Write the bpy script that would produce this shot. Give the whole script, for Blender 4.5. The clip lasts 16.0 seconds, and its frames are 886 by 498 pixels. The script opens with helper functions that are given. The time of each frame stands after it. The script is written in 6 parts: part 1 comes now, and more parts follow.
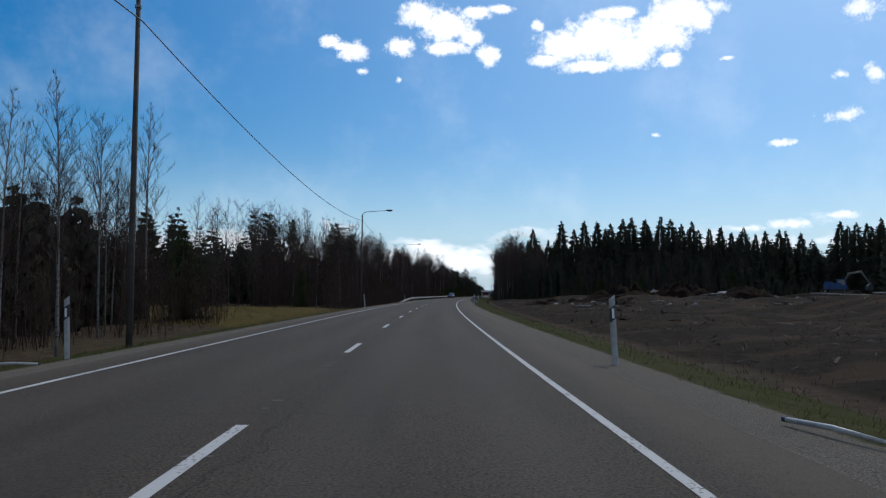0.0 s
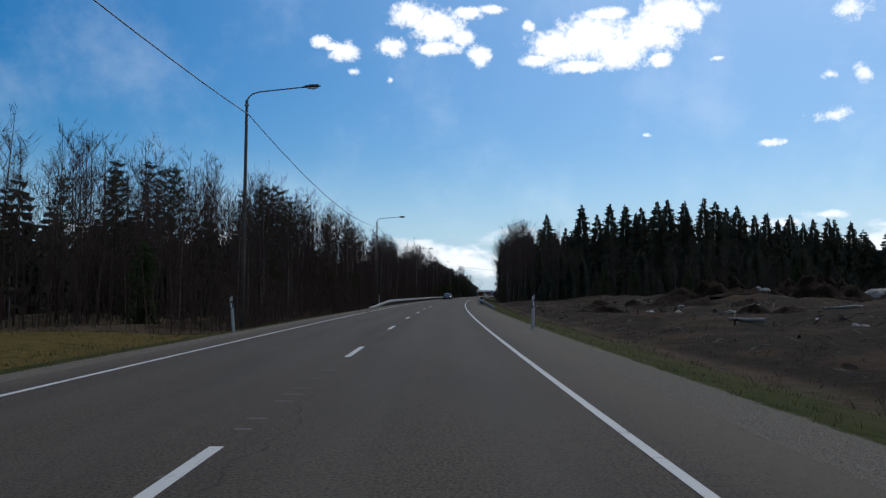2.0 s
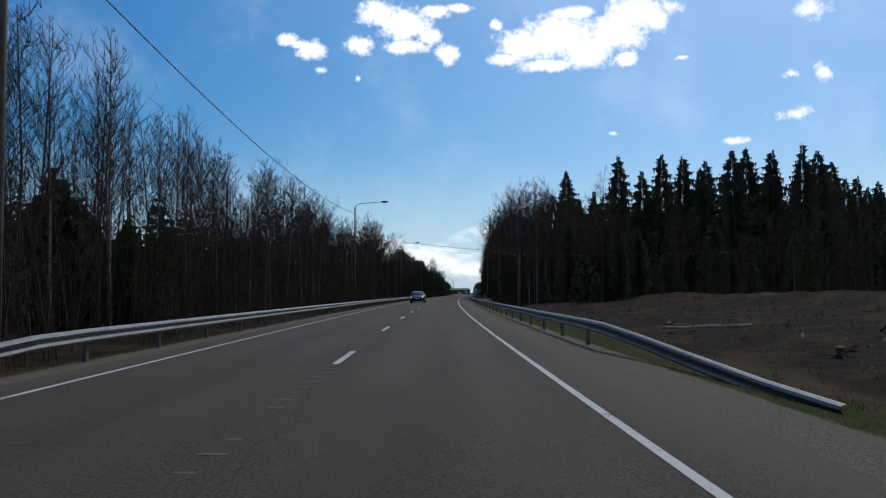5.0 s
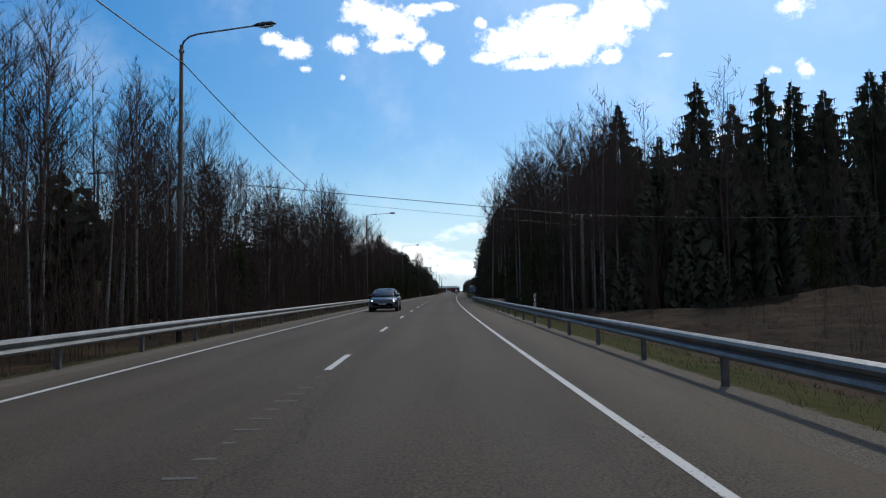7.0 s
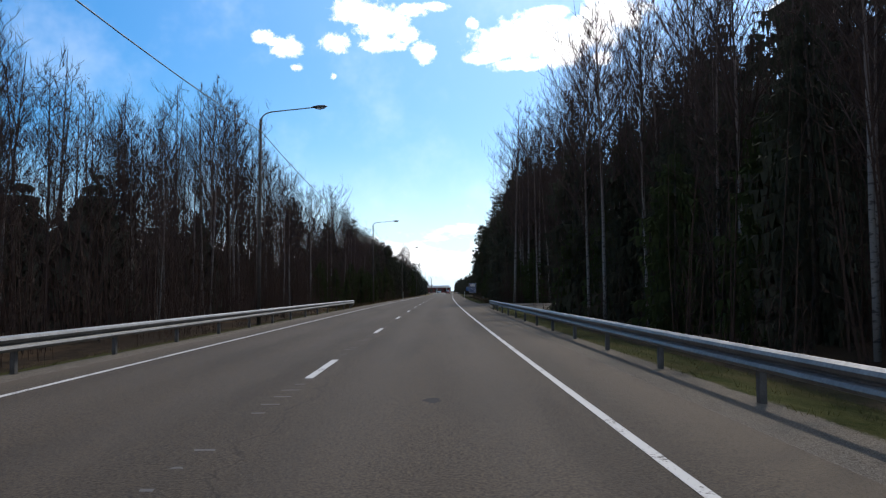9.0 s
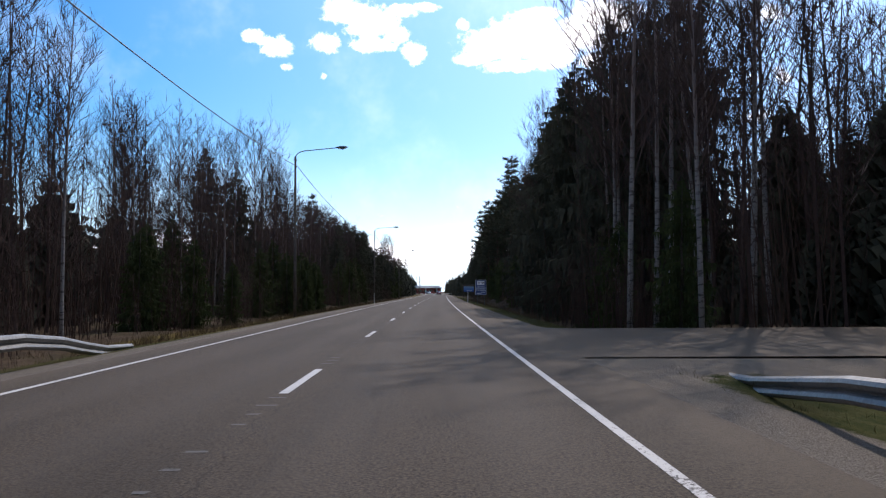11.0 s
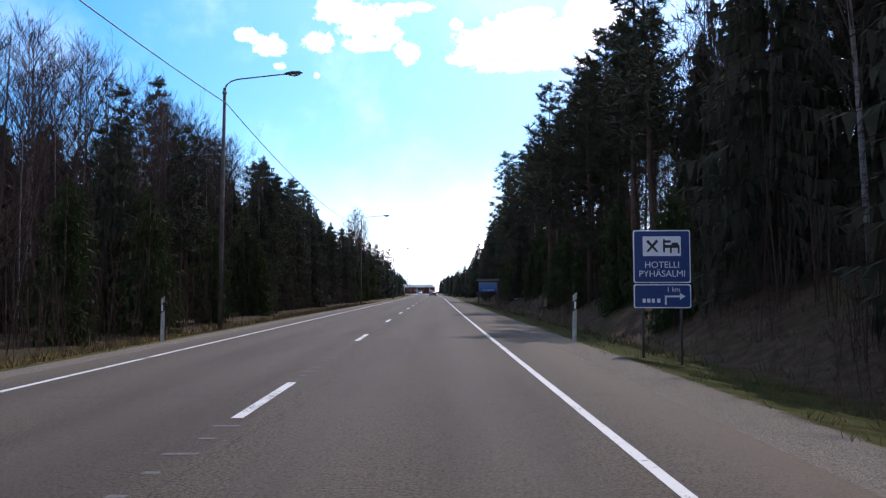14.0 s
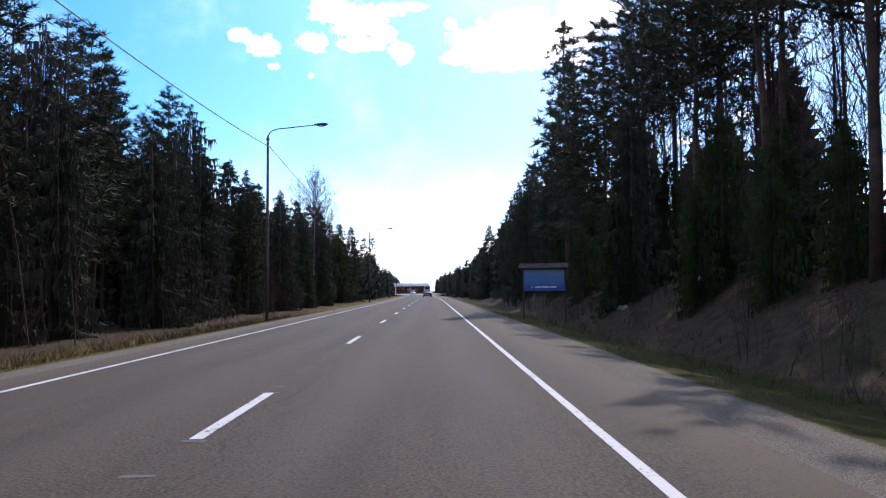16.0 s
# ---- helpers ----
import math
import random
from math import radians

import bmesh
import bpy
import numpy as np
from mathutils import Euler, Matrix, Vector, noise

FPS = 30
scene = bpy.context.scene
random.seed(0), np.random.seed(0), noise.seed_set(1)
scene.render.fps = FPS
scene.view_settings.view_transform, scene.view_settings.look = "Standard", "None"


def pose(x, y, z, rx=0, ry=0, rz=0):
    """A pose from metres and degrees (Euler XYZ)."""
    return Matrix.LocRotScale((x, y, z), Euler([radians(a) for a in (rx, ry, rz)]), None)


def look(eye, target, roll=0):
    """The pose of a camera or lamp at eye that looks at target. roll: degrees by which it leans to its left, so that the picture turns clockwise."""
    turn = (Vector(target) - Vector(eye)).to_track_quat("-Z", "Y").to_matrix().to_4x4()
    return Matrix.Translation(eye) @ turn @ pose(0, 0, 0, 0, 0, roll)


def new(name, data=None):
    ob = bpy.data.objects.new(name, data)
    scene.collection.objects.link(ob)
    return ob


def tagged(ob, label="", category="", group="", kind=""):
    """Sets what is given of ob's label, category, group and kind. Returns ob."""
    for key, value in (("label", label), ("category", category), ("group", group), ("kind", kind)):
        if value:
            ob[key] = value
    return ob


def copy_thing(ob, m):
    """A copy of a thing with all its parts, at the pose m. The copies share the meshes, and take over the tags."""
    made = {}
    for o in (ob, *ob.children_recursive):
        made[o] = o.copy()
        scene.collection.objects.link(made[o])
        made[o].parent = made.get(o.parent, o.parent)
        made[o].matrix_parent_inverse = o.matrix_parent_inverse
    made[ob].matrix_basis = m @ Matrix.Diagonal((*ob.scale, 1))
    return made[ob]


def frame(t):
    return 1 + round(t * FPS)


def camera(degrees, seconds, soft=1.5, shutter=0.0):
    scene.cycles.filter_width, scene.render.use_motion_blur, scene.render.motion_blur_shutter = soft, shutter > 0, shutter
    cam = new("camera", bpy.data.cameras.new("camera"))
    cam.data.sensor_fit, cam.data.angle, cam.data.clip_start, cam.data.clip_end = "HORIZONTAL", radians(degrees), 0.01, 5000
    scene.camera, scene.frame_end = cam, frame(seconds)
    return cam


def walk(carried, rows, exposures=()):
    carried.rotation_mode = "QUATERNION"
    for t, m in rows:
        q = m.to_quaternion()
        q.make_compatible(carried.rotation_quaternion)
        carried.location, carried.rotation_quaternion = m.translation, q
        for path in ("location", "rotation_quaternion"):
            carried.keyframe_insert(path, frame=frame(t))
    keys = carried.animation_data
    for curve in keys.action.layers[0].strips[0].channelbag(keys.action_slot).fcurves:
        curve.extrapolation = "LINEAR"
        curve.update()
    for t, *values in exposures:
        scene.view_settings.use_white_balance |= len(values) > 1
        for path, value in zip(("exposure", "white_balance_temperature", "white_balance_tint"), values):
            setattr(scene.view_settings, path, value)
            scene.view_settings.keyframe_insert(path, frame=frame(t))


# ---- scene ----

# ---------- the road's line: heading in degrees (to the right of +y) by distance ----------
HEAD = [(-160, -0.1), (0, -0.08), (40, 0.85), (80, 1.88), (120, 2.93), (160, 3.85), (200, 4.62), (240, 5.23), (280, 5.68),
        (320, 5.99), (360, 6.27), (400, 6.5), (480, 6.5), (640, 5.0), (4000, 5.0)]
S0, S1 = -160, 4000
_s = np.arange(S0, S1 + 1, 1.0)
_h = np.radians(np.interp(_s, [a for a, b in HEAD], [b for a, b in HEAD]))
_hm = (_h[1:] + _h[:-1]) / 2
_x = np.concatenate([[0], np.cumsum(np.sin(_hm))])
_y = np.concatenate([[0], np.cumsum(np.cos(_hm))])
_x, _y = _x - _x[-S0], _y - _y[-S0]


def road_xy(s, lat):
    """A place beside the road: metres along it, metres to the right of its centre line."""
    h = np.interp(s, _s, _h)
    return np.interp(s, _s, _x) + lat * np.cos(h), np.interp(s, _s, _y) - lat * np.sin(h)


def heading(s):
    return math.degrees(float(np.interp(s, _s, _h)))


# ---------- camera: seconds, metres along, metres right of the centre line, yaw, pitch, roll ----------
EYE = 1.236
cam = camera(59.16, 16.0, soft=1.25, shutter=0.0)
DRIVE = [
    (0.0, -0.01, 1.72, 1.08, 3.29, 0.38), (0.5, 12.23, 1.71, 1.16, 3.34, 0.26),
    (1.0, 24.48, 1.71, 1.27, 3.28, 0.19), (1.5, 36.73, 1.73, 1.47, 3.27, 0.16),
    (2.0, 48.99, 1.76, 1.68, 3.31, 0.19), (2.5, 61.25, 1.8, 1.85, 3.27, 0.32),
    (3.0, 73.52, 1.77, 2.21, 3.17, 0.37), (3.5, 85.79, 1.75, 2.72, 3.08, 0.25),
    (4.0, 98.06, 1.73, 3.24, 3.22, -0.02), (4.5, 110.34, 1.71, 3.63, 3.25, -0.2),
    (5.0, 122.61, 1.7, 3.95, 3.21, -0.34), (5.5, 134.89, 1.69, 4.16, 3.15, -0.49),
    (6.0, 147.16, 1.69, 4.35, 3.08, -0.65), (6.5, 159.44, 1.71, 4.59, 3.05, -0.81),
    (7.0, 171.74, 1.72, 4.94, 3.09, -0.9), (7.5, 184.05, 1.72, 5.36, 3.13, -0.92),
    (8.0, 196.37, 1.73, 5.47, 3.15, -0.87), (8.5, 208.72, 1.75, 5.57, 3.17, -0.73),
    (9.0, 221.09, 1.81, 5.69, 3.08, -0.46), (9.5, 233.5, 1.83, 6.05, 3.06, -0.28),
    (10.0, 245.93, 1.83, 6.29, 3.07, -0.19), (10.5, 258.36, 1.82, 6.38, 3.1, -0.17),
    (11.0, 270.76, 1.81, 6.47, 3.13, -0.2), (11.5, 283.13, 1.82, 6.62, 3.17, -0.23),
    (12.0, 295.46, 1.85, 6.67, 3.21, -0.22), (12.5, 307.78, 1.89, 6.68, 3.23, -0.18),
    (13.0, 320.08, 1.91, 6.72, 3.24, -0.12), (13.5, 332.37, 1.92, 6.82, 3.2, -0.07),
    (14.0, 344.64, 1.91, 6.99, 3.12, -0.09), (14.5, 356.91, 1.9, 7.07, 3.1, -0.13),
    (15.0, 369.17, 1.91, 7.24, 3.07, -0.22), (15.5, 381.43, 1.95, 7.39, 3.11, -0.33),
    (16.0, 393.69, 2.0, 7.34, 3.08, -0.44)
]
rows = []
for t, s, lat, yaw, pitch, roll in DRIVE:
    px, py = road_xy(s, lat)
    rows.append((t, pose(float(px), float(py), EYE, 90 + pitch, 0, -yaw) @ pose(0, 0, 0, 0, 0, roll)))
walk(cam, rows, exposures=[(0.0, -0.8, 6150, 10), (3.5, -0.9, 6150, 10), (6.5, -0.62, 6350, 10), (7.5, -0.40, 6500, 10), (9.0, -0.06, 6550, 13), (12.5, 0.34, 6400, 21), (14.0, 0.52, 6250, 21), (16.0, 0.68, 6150, 22)])

# ---------- sky, clouds, sun ----------
SUN_AZ, SUN_EL = 30.0, 43.0
sun = bpy.data.lights.new("sun", "SUN")
sun.energy, sun.angle, sun.color = 3.3, radians(0.53), (1.0, 0.95, 0.87)
sun_ob = new("sun", sun)
sd = Vector((math.sin(radians(SUN_AZ)) * math.cos(radians(SUN_EL)), math.cos(radians(SUN_AZ)) * math.cos(radians(SUN_EL)), math.sin(radians(SUN_EL))))
sun_ob.matrix_world = look(sd * 300, (0, 0, 0))


class Nodes:
    """Short calls to write node trees."""

    def __init__(self, tree):
        self.t, self.n, self.l = tree, tree.nodes, tree.links

    def add(self, kind):
        return self.n.new(kind)

    def put(self, socket, value):
        if isinstance(value, bpy.types.NodeSocket):
            self.l.new(value, socket)
        else:
            socket.default_value = value

    def math(self, op, a, b=0.0, c=0.0, clamp=False):
        node = self.add("ShaderNodeMath")
        node.operation, node.use_clamp = op, clamp
        for i, v in enumerate((a, b, c)):
            self.put(node.inputs[i], v)
        return node.outputs[0]

    def vec(self, op, a, b=(0, 0, 0)):
        node = self.add("ShaderNodeVectorMath")
        node.operation = op
        self.put(node.inputs[0], a)
        self.put(node.inputs[1], b)
        return node.outputs[1] if op in ("LENGTH", "DOT_PRODUCT") else node.outputs[0]

    def noise(self, vector, scale, detail=3.0, rough=0.55, distortion=0.0):
        node = self.add("ShaderNodeTexNoise")
        self.put(node.inputs["Vector"], vector)
        node.inputs["Scale"].default_value = scale
        node.inputs["Detail"].default_value = detail
        node.inputs["Roughness"].default_value = rough
        node.inputs["Distortion"].default_value = distortion
        return node.outputs["Fac"]

    def ramp(self, value, lo, hi, a=0.0, b=1.0, smooth=True):
        node = self.add("ShaderNodeMapRange")
        node.interpolation_type = "SMOOTHSTEP" if smooth else "LINEAR"
        for i, v in enumerate((value, lo, hi, a, b)):
            self.put(node.inputs[i], v)
        return node.outputs[0]

    def mix(self, fac, a, b, blend="MIX"):
        node = self.add("ShaderNodeMix")
        node.data_type, node.blend_type = "RGBA", blend
        self.put(node.inputs[0], fac)
        for i, v in ((6, a), (7, b)):
            if not isinstance(v, bpy.types.NodeSocket):
                v = (*v, 1)
            self.put(node.inputs[i], v)
        return node.outputs[2]


world = bpy.data.worlds.new("sky")
scene.world = world
world.use_nodes = True
W = Nodes(world.node_tree)
W.n.clear()
sky = W.add("ShaderNodeTexSky")
sky.sky_type, sky.sun_disc, sky.sun_elevation, sky.sun_rotation = "NISHITA", False, radians(SUN_EL), radians(SUN_AZ)
sky.altitude, sky.air_density, sky.dust_density, sky.ozone_density = 100, 1.0, 0.6, 2.5
# clouds: soft lobes (azimuth, elevation, half widths, all in degrees), broken up by noise
HEAP_CLOUDS = [
    (-7.31, 17.92, 0.75, 0.47), (-5.74, 17.37, 1.10, 0.79), (-6.63, 17.64, 0.63, 0.35), (-0.84, 20.03, 1.58, 0.95),
    (1.24, 19.22, 2.17, 1.26), (3.13, 18.45, 1.10, 0.55), (-2.20, 17.79, 1.18, 0.67), (1.22, 17.76, 1.77, 0.55),
    (4.37, 17.28, 0.95, 0.79), (5.27, 20.34, 1.18, 0.32), (3.57, 20.13, 1.18, 0.47), (7.99, 19.14, 0.51, 0.39),
    (10.06, 17.79, 2.17, 1.18), (12.56, 18.17, 2.96, 1.66), (14.60, 17.17, 2.56, 1.34), (16.67, 18.17, 2.56, 1.42),
    (18.11, 19.37, 2.36, 1.34), (17.34, 16.40, 0.87, 0.55), (8.69, 16.79, 1.34, 0.47), (11.90, 16.27, 2.56, 0.47),
    (13.64, 19.71, 1.97, 0.47), (19.69, 18.78, 0.87, 0.87)
]
SMALL_CLOUDS = [
    (-2.30, 15.49, 0.24, 0.24), (-5.01, 16.01, 0.47, 0.24), (28.54, 11.81, 1.33, 0.50), (24.75, 10.32, 1.16, 0.29),
    (29.67, 18.28, 1.16, 0.75), (30.32, 14.28, 0.66, 0.75), (28.43, 14.37, 0.58, 0.33), (16.40, 11.27, 0.37, 0.17),
    (21.23, 16.18, 0.58, 0.17), (-0.13, 3.57, 1.33, 0.29), (2.78, 3.05, 2.07, 0.50), (1.96, 2.01, 2.90, 0.66),
    (21.98, 4.64, 1.87, 0.25), (25.18, 4.86, 1.87, 0.33), (28.24, 5.35, 1.24, 0.33), (20.53, 19.58, 0.91, 0.50)
]
way = W.add("ShaderNodeTexCoord").outputs["Generated"]
sep = W.add("ShaderNodeSeparateXYZ")
W.put(sep.inputs[0], way)
az = W.math("MULTIPLY", W.math("ARCTAN2", sep.outputs[0], sep.outputs[1]), 57.2958)
el = W.math("MULTIPLY", W.math("ARCSINE", sep.outputs[2]), 57.2958)
comb = W.add("ShaderNodeCombineXYZ")
W.put(comb.inputs[0], az)
W.put(comb.inputs[1], el)
flat = comb.outputs[0]
n_big = W.noise(flat, 0.8, 5.0, 0.62)
n_fine = W.noise(flat, 2.2, 6.0, 0.65)
field = thin = None
for a, e, ra, re in SMALL_CLOUDS:
    q = W.vec("LENGTH", W.vec("MULTIPLY", W.vec("SUBTRACT", flat, (a, e, 0)), (1 / ra, 1 / re, 0)))
    lobe = W.math("SUBTRACT", 1.25, q)
    thin = lobe if thin is None else W.math("MAXIMUM", thin, lobe)
for a, e, ra, re in HEAP_CLOUDS:
    q = W.vec("LENGTH", W.vec("MULTIPLY", W.vec("SUBTRACT", flat, (a, e, 0)), (1 / ra, 1 / re, 0)))
    lobe = W.math("SUBTRACT", 1.25, q)
    field = lobe if field is None else W.math("MAXIMUM", field, lobe)
ragged = W.math("ADD", W.math("MULTIPLY", W.math("SUBTRACT", n_big, 0.5), 1.3), W.math("MULTIPLY", W.math("SUBTRACT", n_fine, 0.5), 1.25))
near = W.math("MAXIMUM", W.ramp(W.math("ADD", field, ragged), 0.05, 0.80), W.math("MULTIPLY", W.ramp(W.math("ADD", thin, W.math("MULTIPLY", ragged, 1.5)), 0.1, 1.2), 0.9))
# a bank of low cloud along the horizon and thin veils
bank = W.math("MULTIPLY", W.ramp(W.math("ADD", W.noise(W.vec("MULTIPLY", flat, (0.35, 1.0, 1.0)), 0.5, 5.0, 0.6), W.math("MULTIPLY", W.math("ABSOLUTE", W.math("SUBTRACT", el, 2.6)), -0.09)), 0.33, 0.5), 0.85)
veil = W.math("MULTIPLY", W.ramp(W.noise(flat, 0.11, 5.0, 0.6), 0.45, 0.8), 0.16)
# unseen scattered clouds added outside the view, whitening the fill light
far_side = W.math("MULTIPLY", W.ramp(W.math("ABSOLUTE", W.math("SUBTRACT", az, 8.0)), 42.0, 54.0), W.ramp(W.noise(flat, 0.13, 6.0, 0.6), 0.50, 0.62))
cover = W.math("MAXIMUM", W.math("MAXIMUM", near, bank), W.math("MAXIMUM", veil, far_side))
# haze round the sun
toward = W.vec("DOT_PRODUCT", way, tuple(sd))
halo = W.math("MULTIPLY", W.math("POWER", W.math("MAXIMUM", toward, 0.0), 5.0), 0.50)
grey = W.ramp(n_big, 0.35, 0.75, 1.0, 0.82)
cloud_white = W.mix(grey, (10.0, 11.0, 12.5), (15.0, 15.0, 15.0))
rich = W.add("ShaderNodeHueSaturation")
rich.inputs["Saturation"].default_value = 1.6
W.put(rich.inputs["Color"], sky.outputs[0])
hazed = W.mix(halo, rich.outputs[0], (7.5, 11.5, 15.5))
low = W.ramp(el, -1.0, 11.0, 0.75, 0.0)
hazed = W.mix(low, hazed, (5.8, 8.4, 10.8))
colour = W.mix(cover, hazed, cloud_white)
back = W.add("ShaderNodeBackground")
W.put(back.inputs[0], colour)
back.inputs[1].default_value = 0.138
W.l.new(back.outputs[0], W.add("ShaderNodeOutputWorld").inputs[0])


# ---------- materials ----------
def material(name, base, rough=0.8, metal=0.0, variation=0.25, scale=1.0, second=None, bump=0.0, bump_scale=40.0, island=0.0, specular=0.5):
    """A surface with two scales of change in its colour: base towards second (or a darker base)."""
    m = bpy.data.materials.new(name)
    m.use_nodes = True
    T = Nodes(m.node_tree)
    bsdf = T.n["Principled BSDF"]
    place = T.add("ShaderNodeTexCoord").outputs["Object"]
    second = second or tuple(c * (1 - 1.6 * variation) for c in base)
    coarse = T.noise(place, scale, 4.0)
    fine = T.noise(place, scale * 11.0, 3.0)
    f = T.ramp(T.math("ADD", T.math("MULTIPLY", coarse, 0.62), T.math("MULTIPLY", fine, 0.38)), 0.36, 0.64)
    colour = T.mix(f, base, second)
    if island:
        rnd = T.add("ShaderNodeNewGeometry").outputs["Random Per Island"]
        colour = T.mix(T.math("MULTIPLY", rnd, island), colour, tuple(c * 0.45 for c in base))
    info = T.add("ShaderNodeObjectInfo").outputs["Random"]
    colour = T.mix(T.math("MULTIPLY", info, 0.25), colour, tuple(c * 0.6 for c in base))
    T.put(bsdf.inputs["Base Color"], colour)
    T.put(bsdf.inputs["Roughness"], T.ramp(fine, 0.2, 0.8, max(0.02, rough - 0.08), min(1.0, rough + 0.08)))
    bsdf.inputs["Metallic"].default_value = metal
    bsdf.inputs["Specular IOR Level"].default_value = specular
    if bump:
        b = T.add("ShaderNodeBump")
        b.inputs["Strength"].default_value = bump
        b.inputs["Distance"].default_value = 0.02
        T.put(b.inputs["Height"], T.noise(place, bump_scale, 4.0))
        T.put(bsdf.inputs["Normal"], b.outputs[0])
    return m


M_SPRUCE = material("spruce_needles", (0.068, 0.068, 0.046), 0.95, variation=0.25, scale=0.5, island=0.25, specular=0.03)
M_PINE = material("pine_needles", (0.074, 0.078, 0.050), 0.95, variation=0.25, scale=0.5, island=0.3, specular=0.03)
M_YOUNG = material("young_spruce_needles", (0.060, 0.074, 0.029), 0.95, variation=0.25, scale=0.7, island=0.3, specular=0.03)
M_TWIG = material("bare_twigs", (0.090, 0.060, 0.050), 0.85, variation=0.25, scale=1.5, island=0.6, specular=0.08)
M_BRUSH = material("brushwood", (0.085, 0.054, 0.041), 0.9, variation=0.3, scale=1.2, island=0.6, specular=0.08)
M_BARK = material("dark_bark", (0.085, 0.066, 0.052), 0.9, variation=0.35, scale=3.0, bump=0.6, bump_scale=18, specular=0.2)
M_PINEBARK = material("pine_bark", (0.10, 0.062, 0.042), 0.9, variation=0.4, scale=2.0, bump=0.6, bump_scale=14, specular=0.2)
M_POLE = material("weathered_pole_wood", (0.085, 0.070, 0.058), 0.85, variation=0.3, scale=2.5, bump=0.3, bump_scale=30, specular=0.25)
M_STEEL = material("galvanised_steel", (0.20, 0.20, 0.195), 0.55, 0.75, variation=0.2, scale=2.0, bump=0.05, bump_scale=25)
M_POST = material("rail_post_steel", (0.10, 0.095, 0.088), 0.7, 0.2, variation=0.3, scale=5.0)
M_DARKMETAL = material("lamp_housing", (0.06, 0.062, 0.065), 0.55, 0.3, variation=0.2, scale=6.0)
M_ARM = material("lamp_arm_steel", (0.22, 0.225, 0.23), 0.5, 0.8, variation=0.2, scale=4.0)
M_LENS = material("lamp_glass", (0.5, 0.5, 0.48), 0.15, variation=0.05)
M_CABLE = material("black_cable", (0.02, 0.02, 0.022), 0.6, variation=0.1)
M_WHITE = material("white_plastic", (0.40, 0.40, 0.38), 0.5, variation=0.12, scale=8.0, second=(0.27, 0.26, 0.24))
M_BLACK = material("black_plastic", (0.02, 0.02, 0.02), 0.5, variation=0.1)
M_REFLECT = material("reflector", (0.75, 0.76, 0.74), 0.2, variation=0.05)
M_BLUE = material("sign_blue", (0.008, 0.040, 0.165), 0.35, variation=0.12, scale=3.0)
M_SIGNWHITE = material("sign_white", (0.75, 0.76, 0.78), 0.35, variation=0.06, scale=3.0)
M_SIGNBLACK = material("sign_black", (0.015, 0.015, 0.018), 0.4, variation=0.1)
M_ROCK = material("grey_rock", (0.26, 0.24, 0.22), 0.9, variation=0.4, scale=2.2, bump=0.7, bump_scale=9)
M_DIRT = material("dug_earth", (0.020, 0.013, 0.0085), 0.95, variation=0.4, scale=1.1, bump=1.0, bump_scale=6, specular=0.02)
M_WOOD = material("grey_dead_wood", (0.20, 0.175, 0.148), 0.85, variation=0.35, scale=2.6, bump=0.4, bump_scale=20)
M_GRASSBLADE = material("dry_grass", (0.145, 0.118, 0.045), 0.9, variation=0.3, scale=0.5, second=(0.05, 0.068, 0.016), island=0.6, specular=0.2)
M_STRAW = material("withered_straw", (0.115, 0.076, 0.038), 0.9, variation=0.3, scale=0.6, island=0.6, specular=0.2)


def birch_bark():
    m = bpy.data.materials.new("birch_bark")
    m.use_nodes = True
    T = Nodes(m.node_tree)
    bsdf = T.n["Principled BSDF"]
    place = T.add("ShaderNodeTexCoord").outputs["Object"]
    bands = T.noise(T.vec("MULTIPLY", place, (2.0, 2.0, 7.0)), 1.3, 4.0, 0.65)
    sep = T.add("ShaderNodeSeparateXYZ")
    T.put(sep.inputs[0], place)
    # the upper stem of a birch is thin dark wood, the lower one papery white
    high = T.ramp(T.math("ADD", sep.outputs[2], T.math("MULTIPLY", bands, 3.0)), 4.2, 7.5)
    pale = T.mix(T.ramp(bands, 0.52, 0.60), (0.155, 0.145, 0.133), (0.04, 0.036, 0.033))
    T.put(bsdf.inputs["Base Color"], T.mix(high, pale, (0.11, 0.08, 0.068)))
    bsdf.inputs["Roughness"].default_value = 0.8
    return m


M_BIRCH = birch_bark()


